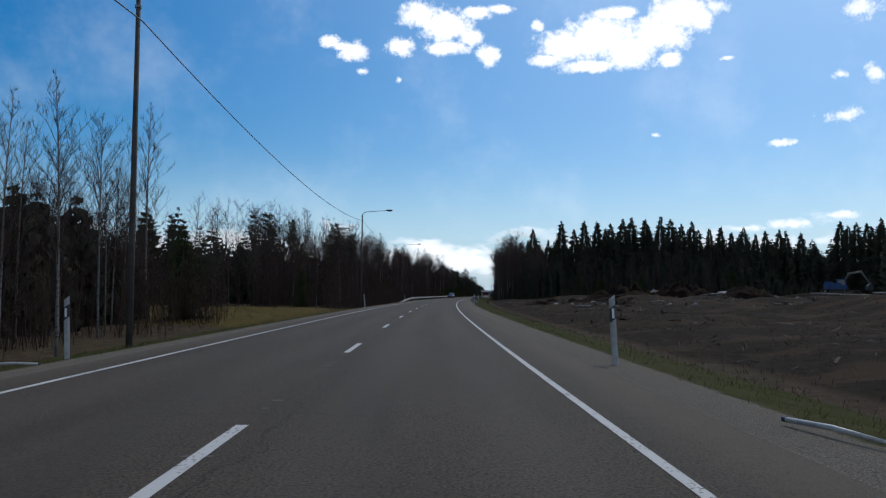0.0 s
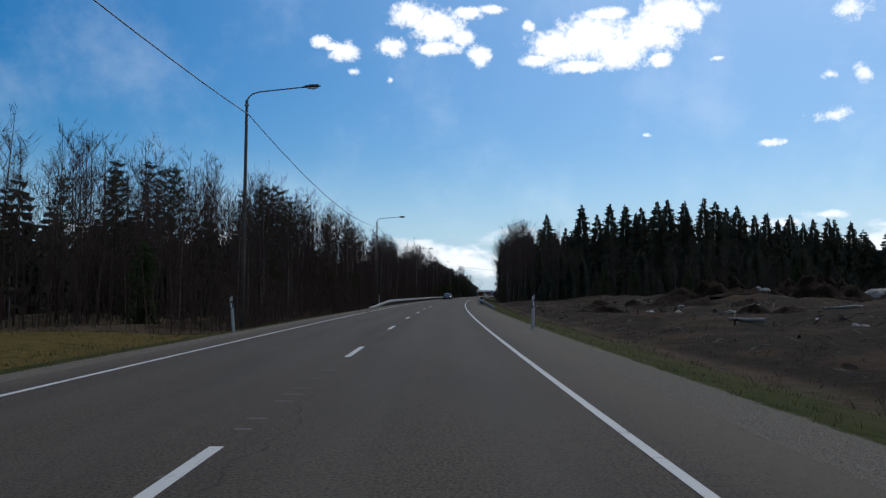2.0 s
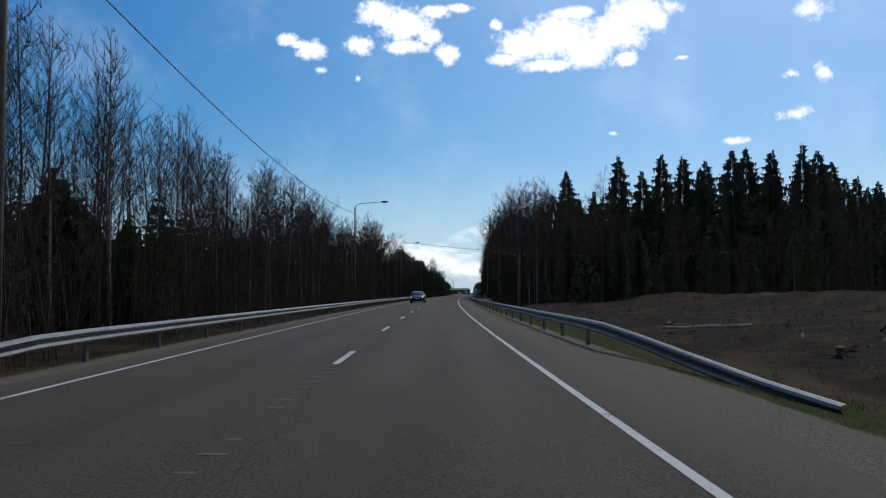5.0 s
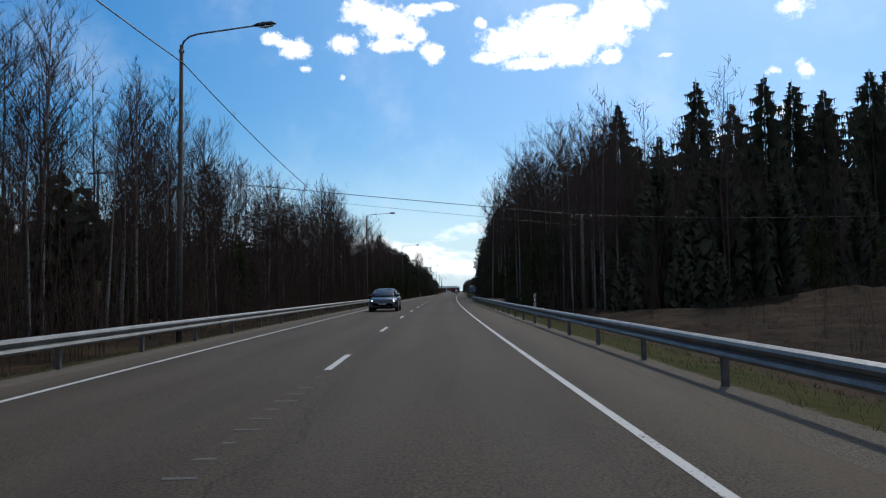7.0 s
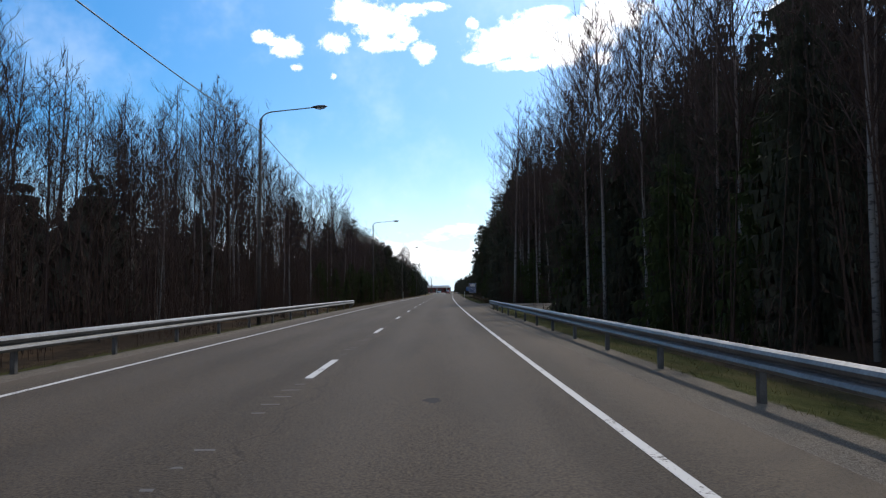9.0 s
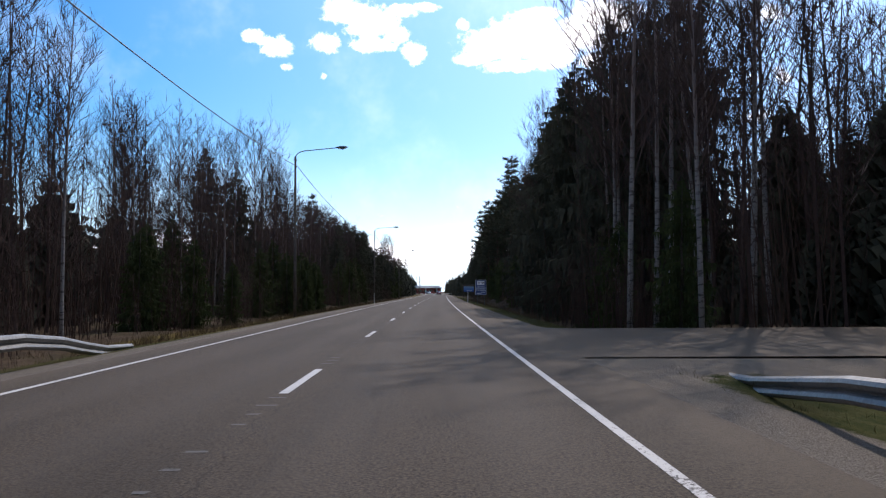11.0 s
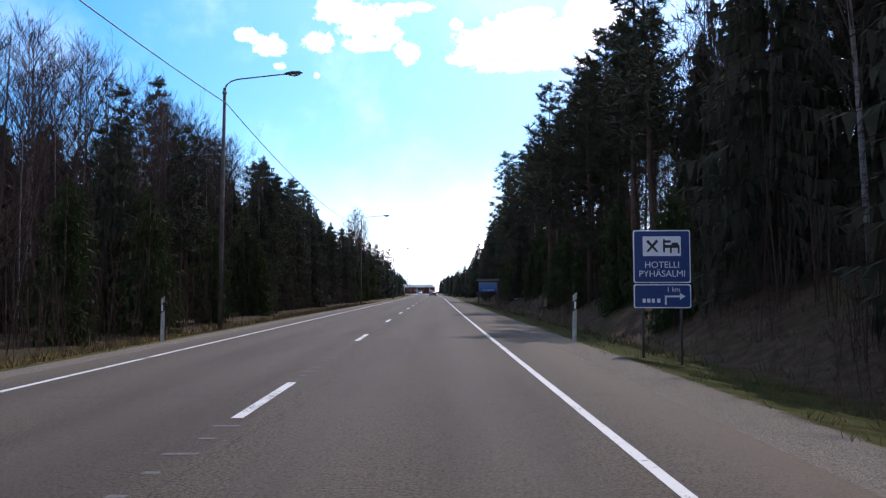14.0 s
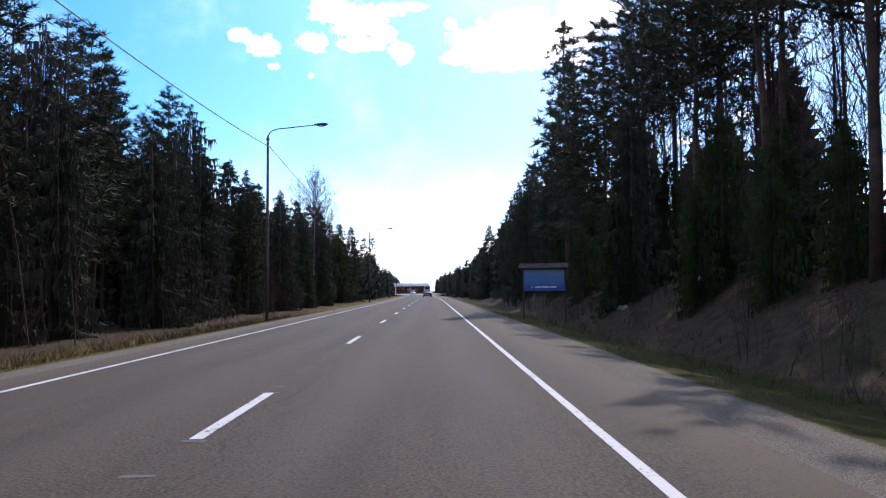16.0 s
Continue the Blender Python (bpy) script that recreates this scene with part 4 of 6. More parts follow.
for i in range(70):
    plant(THICKET, 224 + 240 * (i + rnd(-0.4, 0.4)) / 70, rnd(9, 13.5), rnd(2, 4.5))


# the woods behind, too many to count: joined from simpler trees
def gather(geos, places):
    """Copies of (vertices, faces) at places (x, y, z, scale, turn), in one mesh."""
    vs, fs, base = [], [], 0
    packed = [(np.array(g.v), g.f) for g in geos]
    for x, y, z, k, w in places:
        v, f = packed[random.randrange(len(packed))]
        c, s = math.cos(w), math.sin(w)
        p = np.empty_like(v)
        p[:, 0], p[:, 1], p[:, 2] = (v[:, 0] * c - v[:, 1] * s) * k + x, (v[:, 0] * s + v[:, 1] * c) * k + y, v[:, 2] * k + z
        vs.append(p)
        fs += [tuple(i + base for i in q) for q in f]
        base += len(v)
    return np.concatenate(vs).tolist(), fs


def woods(name, label, geos, mat, places):
    v, f = gather(geos, places)
    me = bpy.data.meshes.new(name)
    me.from_pydata(v, [], f)
    me.materials.append(mat)
    tagged(new(name, me), label, "forest", kind="stuff")


def spots(count, s_lo, s_hi, lat_lo, lat_hi, h_lo, h_hi, native):
    """Random places with heights from h_lo to h_hi, kept under the forest's top."""
    out = []
    for _ in range(count):
        s, lat = rnd(s_lo, s_hi), rnd(lat_lo, lat_hi)
        if by_lane(s, lat):
            s += 17
        x, y = road_xy(s, lat)
        h = rnd(h_lo, h_hi)
        if s > 84 and (lat < 0 or s > 224) and abs(lat) < 36:
            h = min(h, 0.92 * (forest_top(s, lat) - ground_z(s, lat)))
        if in_gap(s, lat) and native != 12:
            h = min(h, 4.0)
        out.append((float(x), float(y), ground_z(s, lat) - 0.1, h / native, rnd(0, 6.28)))
    return out


def simple_spruce(seed, boughs=8, step=0.85, spread=0.36, wide=3.7):
    random.seed(seed)
    g = Geo()
    g.tube([(0, 0, -0.4), (0, 0, 20)], [0.2, 0.02], 4, cap=False)
    z = 0.9
    while z < 19.7:
        k = z / 20
        reach = wide * (1 - math.exp((k - 1) / 0.27)) + 0.12
        start = rnd(0, 6.28)
        for i in range(boughs):
            w = start + 6.283 * (i + rnd(-0.3, 0.3)) / boughs
            out, length = Vector((math.cos(w), math.sin(w), 0)), reach * rnd(0.6, 1.15)
            side = Vector((-out.y, out.x, 0)) * length * spread
            tip = Vector((0, 0, z + rnd(-0.4, 0.4) - 0.3 * length * (1.2 - k))) + out * length
            drop = Vector((0, 0, -rnd(0.22, 0.45) * length - 0.1)) - out * rnd(0.2, 0.45) * length
            g.face((0, 0, z), tip + side + drop, tip)
            g.face((0, 0, z), tip, tip - side + drop)
        z += step * rnd(0.8, 1.2)
    return g


def simple_birch(seed):
    random.seed(seed)
    g = Geo()
    g.tube([(0, 0, -0.4), (rnd(-0.3, 0.3), rnd(-0.3, 0.3), 6), (rnd(-0.5, 0.5), rnd(-0.5, 0.5), 12)], [0.075, 0.05, 0.012], 4, cap=False)
    for i in range(40):
        z = rnd(2.6, 11.4)
        w = rnd(0, 6.28)
        p = Vector((0, 0, z))
        length = 0.7 + 2.5 * (1 - z / 12) ** 0.6
        q = p + Vector((math.cos(w), math.sin(w), rnd(0.8, 1.8))).normalized() * length
        g.spike(p, q, 0.014)
        for _ in range(7):
            c = p.lerp(q, rnd(0.1, 1))
            g.blade(c, c + Vector((rnd(-0.7, 0.7), rnd(-0.7, 0.7), rnd(0.1, 1.5))).normalized() * (length * rnd(0.2, 0.42) + 0.3), 0.016)
    return g


def thick_conifer(seed, boughs=10, step=0.68):
    """A dense low conifer of the inner forest, 10 m tall."""
    random.seed(seed)
    g = Geo()
    g.tube([(0, 0, -0.4), (0, 0, 9.8)], [0.14, 0.02], 4, cap=False)
    z = 0.4
    while z < 9.7:
        k = z / 10
        start = rnd(0, 6.28)
        for i in range(boughs):
            w = start + 6.283 * (i + rnd(-0.3, 0.3)) / boughs
            out, length = Vector((math.cos(w), math.sin(w), 0)), (2.5 * (1 - math.exp((k - 1) / 0.3)) + 0.12) * rnd(0.7, 1.2)
            side = Vector((-out.y, out.x, 0)) * length * 2.6 / boughs
            tip = Vector((0, 0, z + rnd(-0.3, 0.3) - 0.28 * length)) + out * length
            drop = Vector((0, 0, -rnd(0.25, 0.5) * length - 0.1)) - out * rnd(0.2, 0.45) * length
            g.face((0, 0, z + 0.1), tip + side + drop, tip)
            g.face((0, 0, z + 0.1), tip, tip - side + drop)
        z += step * rnd(0.8, 1.2)
    return g


FILL = [thick_conifer(660 + i) for i in range(5)]
DEEP = [thick_conifer(670 + i, 6, 1.1) for i in range(4)]
BACK_SPRUCE = [simple_spruce(605 + i, 7, 1.0, 0.30) for i in range(4)]
MID_SPRUCE = [simple_spruce(610 + i, 15, 0.62, 0.13) for i in range(4)]
FAR_SPRUCE = [simple_spruce(600 + i, 9, 0.85, 0.24, 4.0) for i in range(4)]
FAR_BIRCH = [simple_birch(620 + i) for i in range(4)]
random.seed(21)
woods("birch_wood", "dense bare birch wood behind the roadside trees", FAR_BIRCH, M_TWIG,
      spots(300, 88, 345, -30, -13, 10, 17, 12) + spots(20, -20, 92, -46, -24, 7, 9, 12) + spots(40, 44, 98, -40, -26, 7.5, 9.5, 12) + spots(70, 345, 420, -30, -13, 9.5, 16, 12)
      + spots(110, 228, 350, 13, 30, 11, 20, 12) + spots(30, 350, 540, 14, 34, 12, 17, 12) + spots(26, 396, 452, 14.5, 30, 13, 20, 12) + spots(44, 392, 428, 17, 34, 13, 20, 12) + spots(40, 345, 396, 13, 26, 13, 19, 12) + spots(34, 232, 258, 16, 90, 9, 15, 12))
woods("spruce_wood", "dark spruce wood behind the tall spruces", FAR_SPRUCE, M_SPRUCE,
      spots(70, 270, 296, 30, 76, 14, 20.5, 20) + spots(26, 300, 320, 80, 105, 17, 23, 20) + spots(34, 335, 372, 105, 160, 19, 25, 20) + spots(30, 545, 640, -24, -11, 9, 13, 20) + spots(40, 500, 640, 11.5, 22, 8.5, 12.5, 20))
woods("spruce_wood", "far dark spruces round the end of the road", BACK_SPRUCE, M_SPRUCE,
      spots(50, 60, 262, 128, 170, 18, 24, 20) + spots(110, 96, 345, -60, -30, 9, 14, 20)
      + spots(60, 640, 860, -24, -10, 9, 13, 20) + spots(60, 640, 860, 11.5, 22, 8.5, 12.5, 20) + spots(70, 870, 980, -160, 160, 10, 15, 20))
woods("spruce_wood", "dark spruce wood close behind the forest edge", MID_SPRUCE, M_SPRUCE,
      spots(60, 228, 345, 19, 30, 8, 12.5, 20) + spots(50, 252, 268, 18, 100, 8, 14, 20)
      + spots(60, 374, 480, -28, -17, 9, 13, 20) + spots(44, 414, 482, -24, -14.5, 7, 11.5, 20) + spots(14, 396, 430, 24, 36, 8, 13, 20) + spots(60, 480, 570, -26, -15, 9, 14, 20) + spots(40, 445, 560, 14, 28, 9, 16, 20))
woods("conifer_thicket", "dense dark conifer growth inside the forest", FILL, M_SPRUCE,
      spots(185, 110, 345, -30, -15.5, 5, 9, 10) + spots(24, 84, 110, -34, -26, 4, 6.5, 10) + spots(90, 10, 48, -30, -15, 4, 7, 10) + spots(110, 30, 96, -50, -28, 3.5, 6, 10)
      + spots(110, 345, 560, -28, -15, 4, 8, 10) + spots(90, 226, 345, 15, 28, 4, 8, 10) + spots(60, 345, 400, 16, 30, 3.5, 7, 10) + spots(70, 396, 460, 15, 32, 2.6, 4.2, 10)
      + spots(60, 238, 262, 14, 110, 3, 7, 10))
woods("conifer_thicket", "dark conifer growth deep in the forest", DEEP, M_SPRUCE,
      spots(200, 125, 420, -62, -34, 7, 11, 10) + spots(60, 60, 125, -66, -44, 5, 7, 10) + spots(60, -60, 100, -90, -50, 6, 9, 10) + spots(90, 420, 620, -60, -26, 6, 10, 10) + spots(150, 380, 600, 28, 62, 3.5, 6, 10) + spots(60, 300, 390, 28, 50, 6, 10, 10))
POLES = [brush(9.0, 680 + i, 7, 1.5, 7, 2) for i in range(5)]
woods("sapling_wood", "dense brown stand of bare young trees", POLES, M_BRUSH,
      spots(430, 84, 345, -20, -10.5, 6, 11, 9) + spots(100, 14, 47, -20, -10.5, 3.5, 5.6, 9) + spots(70, 44, 94, -33, -24, 4.5, 7.5, 9) + spots(110, 326, 400, -19, -10.5, 5.5, 9.5, 9) + spots(50, 400, 480, -18, -11, 4, 7.0, 9)
      + spots(150, 226, 345, 10.5, 19, 6, 12, 9) + spots(50, 300, 345, 9.2, 11, 3, 6.0, 9) + spots(40, 345, 400, 10.5, 12.5, 2.5, 4.5, 9) + spots(40, 345, 400, 12, 19, 4, 8, 9) + spots(40, 402, 455, 12.5, 20, 2.5, 5, 9) + spots(60, 232, 250, 14, 110, 4, 9, 9))
woods("brush_wood", "leafless undergrowth under the forest", [brush(5.0, 640 + i, 6, 1.4, 8, 3) for i in range(4)], M_BRUSH,
      spots(70, 84, 345, -12, -9.3, 2, 4, 5) + spots(120, 86, 134, -9.6, -6.9, 1.2, 3.4, 5) + spots(70, 134, 292, -9.4, -7.2, 0.8, 2.4, 5) + spots(20, 345, 470, -12, -9.5, 2, 4, 5)
      + spots(110, 224, 480, 9.2, 16, 1.2, 3.0, 5) + spots(120, 205, 248, 11, 110, 1.0, 3.2, 5) + spots(150, 172, 236, 9.5, 46, 0.5, 1.7, 5))


# ---------- street lamps and the overhead line ----------
def lamp_post():
    root = thing("street_lamp", "weathered wooden pole with curved steel arm and flat lamp head", "street lamp", "street lamps along the road")
    g = Geo()
    g.tube([(0, 0, -0.8), (0.0, 0, 3.0), (0, 0, 9.5)], [0.095, 0.085, 0.062], 12)
    part("pole", g, M_POLE, root, smooth=True)
    arm = Geo()
    pts = [(0.0, 0, 9.15), (0.02, 0, 9.5), (0.08, -0.02, 9.62), (0.25, -0.05, 9.76), (0.55, -0.12, 9.83), (2.6, -0.6, 9.93)]
    arm.tube(pts, [0.035, 0.035, 0.034, 0.032, 0.03, 0.028], 8)
    arm_ob = part("arm", arm, M_ARM, root, "thin grey steel arm", smooth=True)
    band = Geo()
    band.tube([(0, 0, 9.26), (0, 0, 9.34)], [0.095, 0.095], 12)
    part("clamp", band, M_ARM, arm_ob)
    hd = Geo()
    hd.tube([(2.50, -0.58, 9.915), (2.62, -0.61, 9.93), (2.85, -0.66, 9.945), (3.15, -0.73, 9.95), (3.28, -0.76, 9.93)], [0.04, 0.085, 0.115, 0.10, 0.03], 10)
    hd.v = [(x, y, 9.93 + (z - 9.93) * (0.75 if z > 9.93 else 0.45)) for x, y, z in hd.v]
    head_ob = part("lamp_head", hd, M_DARKMETAL, root, "dark flat lamp housing", smooth=True)
    lens = Geo()
    lens.tube([(2.70, -0.63, 9.885), (2.95, -0.685, 9.87), (3.18, -0.735, 9.885)], [0.03, 0.07, 0.03], 8)
    part("lens", lens, M_LENS, head_ob, smooth=True)
    return root


LAMPS = [21.8, 82.0, 137.6, 197.2, 258.1, 318.2, 376.0, 434.6, 502.5, 562, 622, 682, 742]
LAMP_LAT = -6.6
pattern = lamp_post()
for i, s in enumerate(LAMPS):
    m = at(s, LAMP_LAT, 0.0, 0.0, 1.0, (rnd(-0.4, 0.4), rnd(-0.3, 0.4)))
    if i == 0:
        pattern.matrix_basis = m
    else:
        copy_thing(pattern, m)


def cable(name, label, p, q, sag, r, mat=None):
    g = Geo()
    p, q = Vector(p), Vector(q)
    n = 18
    pts = [p.lerp(q, i / n) - Vector((0, 0, sag * 4 * (i / n) * (1 - i / n))) for i in range(n + 1)]
    g.tube(pts, [r] * (n + 1), 5, cap=False)
    ob = new(name, g.mesh(name, mat or M_CABLE, True))
    return tagged(ob, label, "cable", "overhead lines")


ends = [-38.0] + LAMPS
for a, b in zip(ends, ends[1:]):
    x0, y0 = road_xy(a, LAMP_LAT + 0.12)
    x1, y1 = road_xy(b, LAMP_LAT + 0.12)
    cable("overhead_cable", "black twisted overhead cable between lamp poles", (float(x0), float(y0), 8.88), (float(x1), float(y1), 8.88), 1.05, 0.020)


def line_pole(s, lat, h, label):
    root = thing("utility_pole", label, "utility pole", "poles of the crossing line")
    g = Geo()
    g.tube([(0, 0, -0.6), (0, 0, h)], [0.13, 0.09], 12)
    part("pole", g, M_POLE, root, smooth=True)
    c = Geo()
    c.box((-0.75, -0.05, h - 0.28), (0.75, 0.05, h - 0.18))
    arm = part("crossarm", c, M_POLE, root)
    for x in (-0.65, 0.0, 0.65):
        k = Geo()
        k.tube([(x, 0, h - 0.18), (x, 0, h - 0.10), (x, 0, h - 0.04)], [0.025, 0.05, 0.03], 8)
        part("insulator", k, M_WHITE, arm)
    root.matrix_basis = at(s, lat, ground_z(s, lat), -8)
    return root


line_pole(224.0, 11.4, 7.0, "grey wooden pole carrying the line across the road")
line_pole(226.0, -22.0, 10.5, "grey wooden pole among the birches")
pr, pl = road_xy(224.0, 11.4), road_xy(226.0, -22.0)
zr, zl = ground_z(224.0, 11.4) + 7.0, ground_z(226.0, -22.0) + 10.5
cable("crossing_cable", "thick black cable across the road", (float(pr[0]), float(pr[1]), zr - 0.05), (float(pl[0]), float(pl[1]), zl - 0.05), 0.06, 0.022)
cable("crossing_cable", "thin black wire across the road", (float(pr[0]), float(pr[1]) + 0.3, zr - 0.75), (float(pl[0]), float(pl[1]) + 0.3, zl - 0.5), 0.1, 0.010)
pb = road_xy(234.0, 60.0)
cable("crossing_cable", "thick black cable into the forest", (float(pr[0]), float(pr[1]), zr - 0.05), (float(pb[0]), float(pb[1]), 8.0), 0.8, 0.02)


# ---------- guard rails ----------
def guard_rail(s_from, s_to, lat, side, label, flare):
    """Corrugated beam on posts, its ends turned down; side: +1 right of the road, -1 left."""
    root = thing("guard_rail", label, "guard rail", "guard rails")
    profile = [(0.0, 0.02), (-0.055, 0.04), (-0.075, 0.075), (-0.055, 0.115), (-0.005, 0.140), (-0.005, 0.158), (-0.055, 0.185), (-0.075, 0.225), (-0.055, 0.265), (0.0, 0.290)]
    loop = profile + [(a + 0.02, b) for a, b in reversed(profile)]
    g = Geo()
    n = len(loop)
    ss = list(np.arange(s_from, s_to, 2.0)) + [s_to]
    for s in ss:
        k0, k1 = (s - s_from) / 9.0, (s_to - s) / 9.0
        k = min(1.0, max(0.0, min(k0, k1)))
        k = k * k * (3 - 2 * k)
        off = flare * (1 - k)
        for a, b in loop:
            x, y = road_xy(s, lat + side * (a + off))
            g.v.append((float(x), float(y), 0.29 * k - 0.42 * (1 - k) + b))
    for i in range(len(ss) - 1):
        for j in range(n):
            q = (j + 1) % n
            g.f.append((i * n + j, i * n + q, (i + 1) * n + q, (i + 1) * n + j) if side > 0 else (i * n + j, (i + 1) * n + j, (i + 1) * n + q, i * n + q))
    part("beam", g, M_STEEL, root)
    post = Geo()
    post.box((-0.04, -0.05, -0.9), (0.04, 0.05, 0.52))
    me = post.mesh("post", M_POST)
    s = s_from + 10
    while s < s_to - 8:
        ob = new("post", me)
        ob.parent = root
        ob.matrix_basis = at(s, lat + side * 0.075, 0.0)
        s += 4.0
    return root


guard_rail(128, 292, -5.0, -1, "long galvanised steel guard rail with corrugated beam", 1.3)
guard_rail(132, 284.5, 5.45, 1, "long galvanised steel guard rail on dark posts", 1.2)


# ---------- marker posts ----------
def marker_post(s, lat, lean=0.0, turn=0.0):
    root = thing("marker_post", "white plastic roadside marker post with black band", "marker post", "marker posts")
    h = 1.12

    def body(z0, z1, w=0.058, d=0.045, grow=0.0):
        g = Geo()
        ring = [(w * math.cos(a), d * math.sin(a) if math.sin(a) < 0 else d * 0.55 * math.sin(a)) for a in [2 * math.pi * i / 10 for i in range(10)]]
        for z in (z0, z1):
            for x, y in ring:
                g.v.append((x * (1 + grow), y * (1 + grow), z + (0.045 * x / w if z not in (-0.4,) else 0)))
        for i in range(10):
            g.f.append((i, (i + 1) % 10, 10 + (i + 1) % 10, 10 + i))
        g.f += [tuple(reversed(range(10))), tuple(range(10, 20))]
        return g
    part("shaft", body(-0.4, h), M_WHITE, root)
    part("band", body(h - 0.42, h - 0.16, grow=0.04), M_BLACK, root, "black band round the top")
    r = Geo()
    r.box((-0.022, -0.056, h - 0.38), (0.022, -0.048, h - 0.20))
    part("reflector", r, M_REFLECT, root, "small white reflector")
    root.matrix_basis = at(s, lat, ground_z(s, lat) + 0.12, turn, 1.0, (0, lean))
    return root


for s, lat, lean in ((14.4, 5.15, -3), (77.5, 5.15, 1), (208, 6.25, 1), (365.0, 5.6, 1),
                     (16.2, -5.7, -2), (77, -5.6, -6), (133, -5.8, -1), (367.2, -5.84, 0)):
    marker_post(s, lat, lean)


def fallen_post(s, lat, turn, length):
    """A white plastic post lying on the verge."""
    root = thing("fallen_post", "white plastic post lying in the roadside grass", "marker post", "marker posts")
    g = Geo()
    g.tube([(-length / 2, 0, 0.04), (0, 0, 0.06), (length / 2, 0, 0.04)], [0.018, 0.028, 0.028], 8)
    part("shaft", g, M_WHITE, root, smooth=True)
    c = Geo()
    c.tube([(length / 2, 0, 0.04), (length / 2 + 0.05, 0, 0.04)], [0.032, 0.030], 8)
    part("cap", c, M_BLACK, root, "black end cap")
    root.matrix_basis = at(s, lat, ground_z(s, lat) + 0.03, turn)


fallen_post(7.2, 5.46, 104, 1.25)
fallen_post(14.6, -5.95, 8, 0.9)


# ---------- signs ----------
def lettering(words, size, mat, name="lettering"):
    cu = bpy.data.curves.new(name, "FONT")
    cu.body, cu.size, cu.align_x, cu.align_y, cu.extrude = words, size, "CENTER", "CENTER", 0.002
    cu.materials.append(mat)
    return cu


def plate(x0, x1, z0, z1, y, t, r=0.04):
    """An upright plate with rounded corners, facing -y."""
    g = Geo()
    ring = []
    for cx, cz, a0 in ((x1 - r, z0 + r, -90), (x1 - r, z1 - r, 0), (x0 + r, z1 - r, 90), (x0 + r, z0 + r, 180)):
        for k in range(4):
            a = radians(a0 + 30 * k)
            ring.append((cx + r * math.cos(a), cz + r * math.sin(a)))
    n = len(ring)
    g.v = [(x, y, z) for x, z in ring] + [(x, y + t, z) for x, z in ring]
    g.f = [tuple(range(n)), tuple(reversed(range(n, 2 * n)))] + [(i, n + i, n + (i + 1) % n, (i + 1) % n) for i in range(n)]
    return g


def service_sign():
    root = thing("service_sign", "blue hotel and restaurant road sign on two posts", "road sign")
    w = 0.63
    for x in (-0.42, 0.42):
        g = Geo()
        g.tube([(x, 0.06, -1.6), (x, 0.06, 2.5)], [0.03, 0.03], 8)
        part("post", g, M_DARKMETAL, root, smooth=True)
    for name, z0, z1 in (("upper_panel", 1.42, 2.60), ("lower_panel", 0.86, 1.39)):
        edge = part(name, plate(-w, w, z0, z1, 0.0, 0.02), M_SIGNWHITE, root, "blue panel with white border")
        part("face", plate(-w + 0.025, w - 0.025, z0 + 0.025, z1 - 0.025, -0.004, 0.012), M_BLUE, edge, "blue sign face")
        if name == "upper_panel":
            part("pictogram_field", plate(-0.42, 0.42, 2.02, 2.46, -0.008, 0.012, 0.02), M_SIGNWHITE, edge, "white field with crossed cutlery and bed")
            k = Geo()
            for sg in (1, -1):
                for dx in (0.0,):
                    k.box((-0.012, -0.012, -0.17), (0.012, -0.009, 0.17))
                    c, s = math.cos(radians(42 * sg)), math.sin(radians(42 * sg))
                    for i in range(len(k.v) - 8, len(k.v)):
                        x, y, z = k.v[i]
                        x = x * (2.6 if z > 0.1 else 1.7)
                        k.v[i] = (x * c - z * s - 0.21, y, x * s + z * c + 2.24)
            part("cutlery_symbol", k, M_SIGNBLACK, edge, "black crossed fork and knife")
            b = Geo()
            b.box((0.03, -0.012, 2.10), (0.07, -0.009, 2.40))
            b.box((0.07, -0.012, 2.32), (0.20, -0.009, 2.37))
            b.box((0.07, -0.012, 2.20), (0.39, -0.009, 2.27))
            b.box((0.22, -0.012, 2.27), (0.36, -0.009, 2.32))
            b.box((0.18, -0.012, 2.08), (0.22, -0.009, 2.20))
            b.box((0.35, -0.012, 2.08), (0.39, -0.009, 2.20))
            part("bed_symbol", b, M_SIGNBLACK, edge, "black bed symbol")
            lines = [("HOTELLI", 0.0, 1.82, 0.20), ("PYH\u00c4SALMI", 0.0, 1.62, 0.20)]
        else:
            a = Geo()
            a.box((0.05, -0.012, 0.93), (0.09, -0.009, 1.14))
            a.box((0.05, -0.012, 1.10), (0.38, -0.009, 1.14))
            a.face((0.38, -0.012, 1.04), (0.50, -0.012, 1.12), (0.38, -0.012, 1.20))
            part("arrow", a, M_SIGNWHITE, edge, "white arrow bending right")
            for x in (-0.44, -0.34, -0.24, -0.12):
                bar = Geo()
                bar.box((x, -0.012, 0.98), (x + 0.07, -0.009, 1.07))
                part("writing_bar", bar, M_SIGNWHITE, edge)
            lines = [("1 km", 0.24, 1.27, 0.15)]
        for words, x, z, size in lines:
            ob = new("lettering", lettering(words, size, M_SIGNWHITE))
            ob.parent = edge
            ob.matrix_basis = pose(x, -0.012, z, 90, 0, 0)
    root.matrix_basis = at(362.0, 7.03, 0.0, -4)


service_sign()


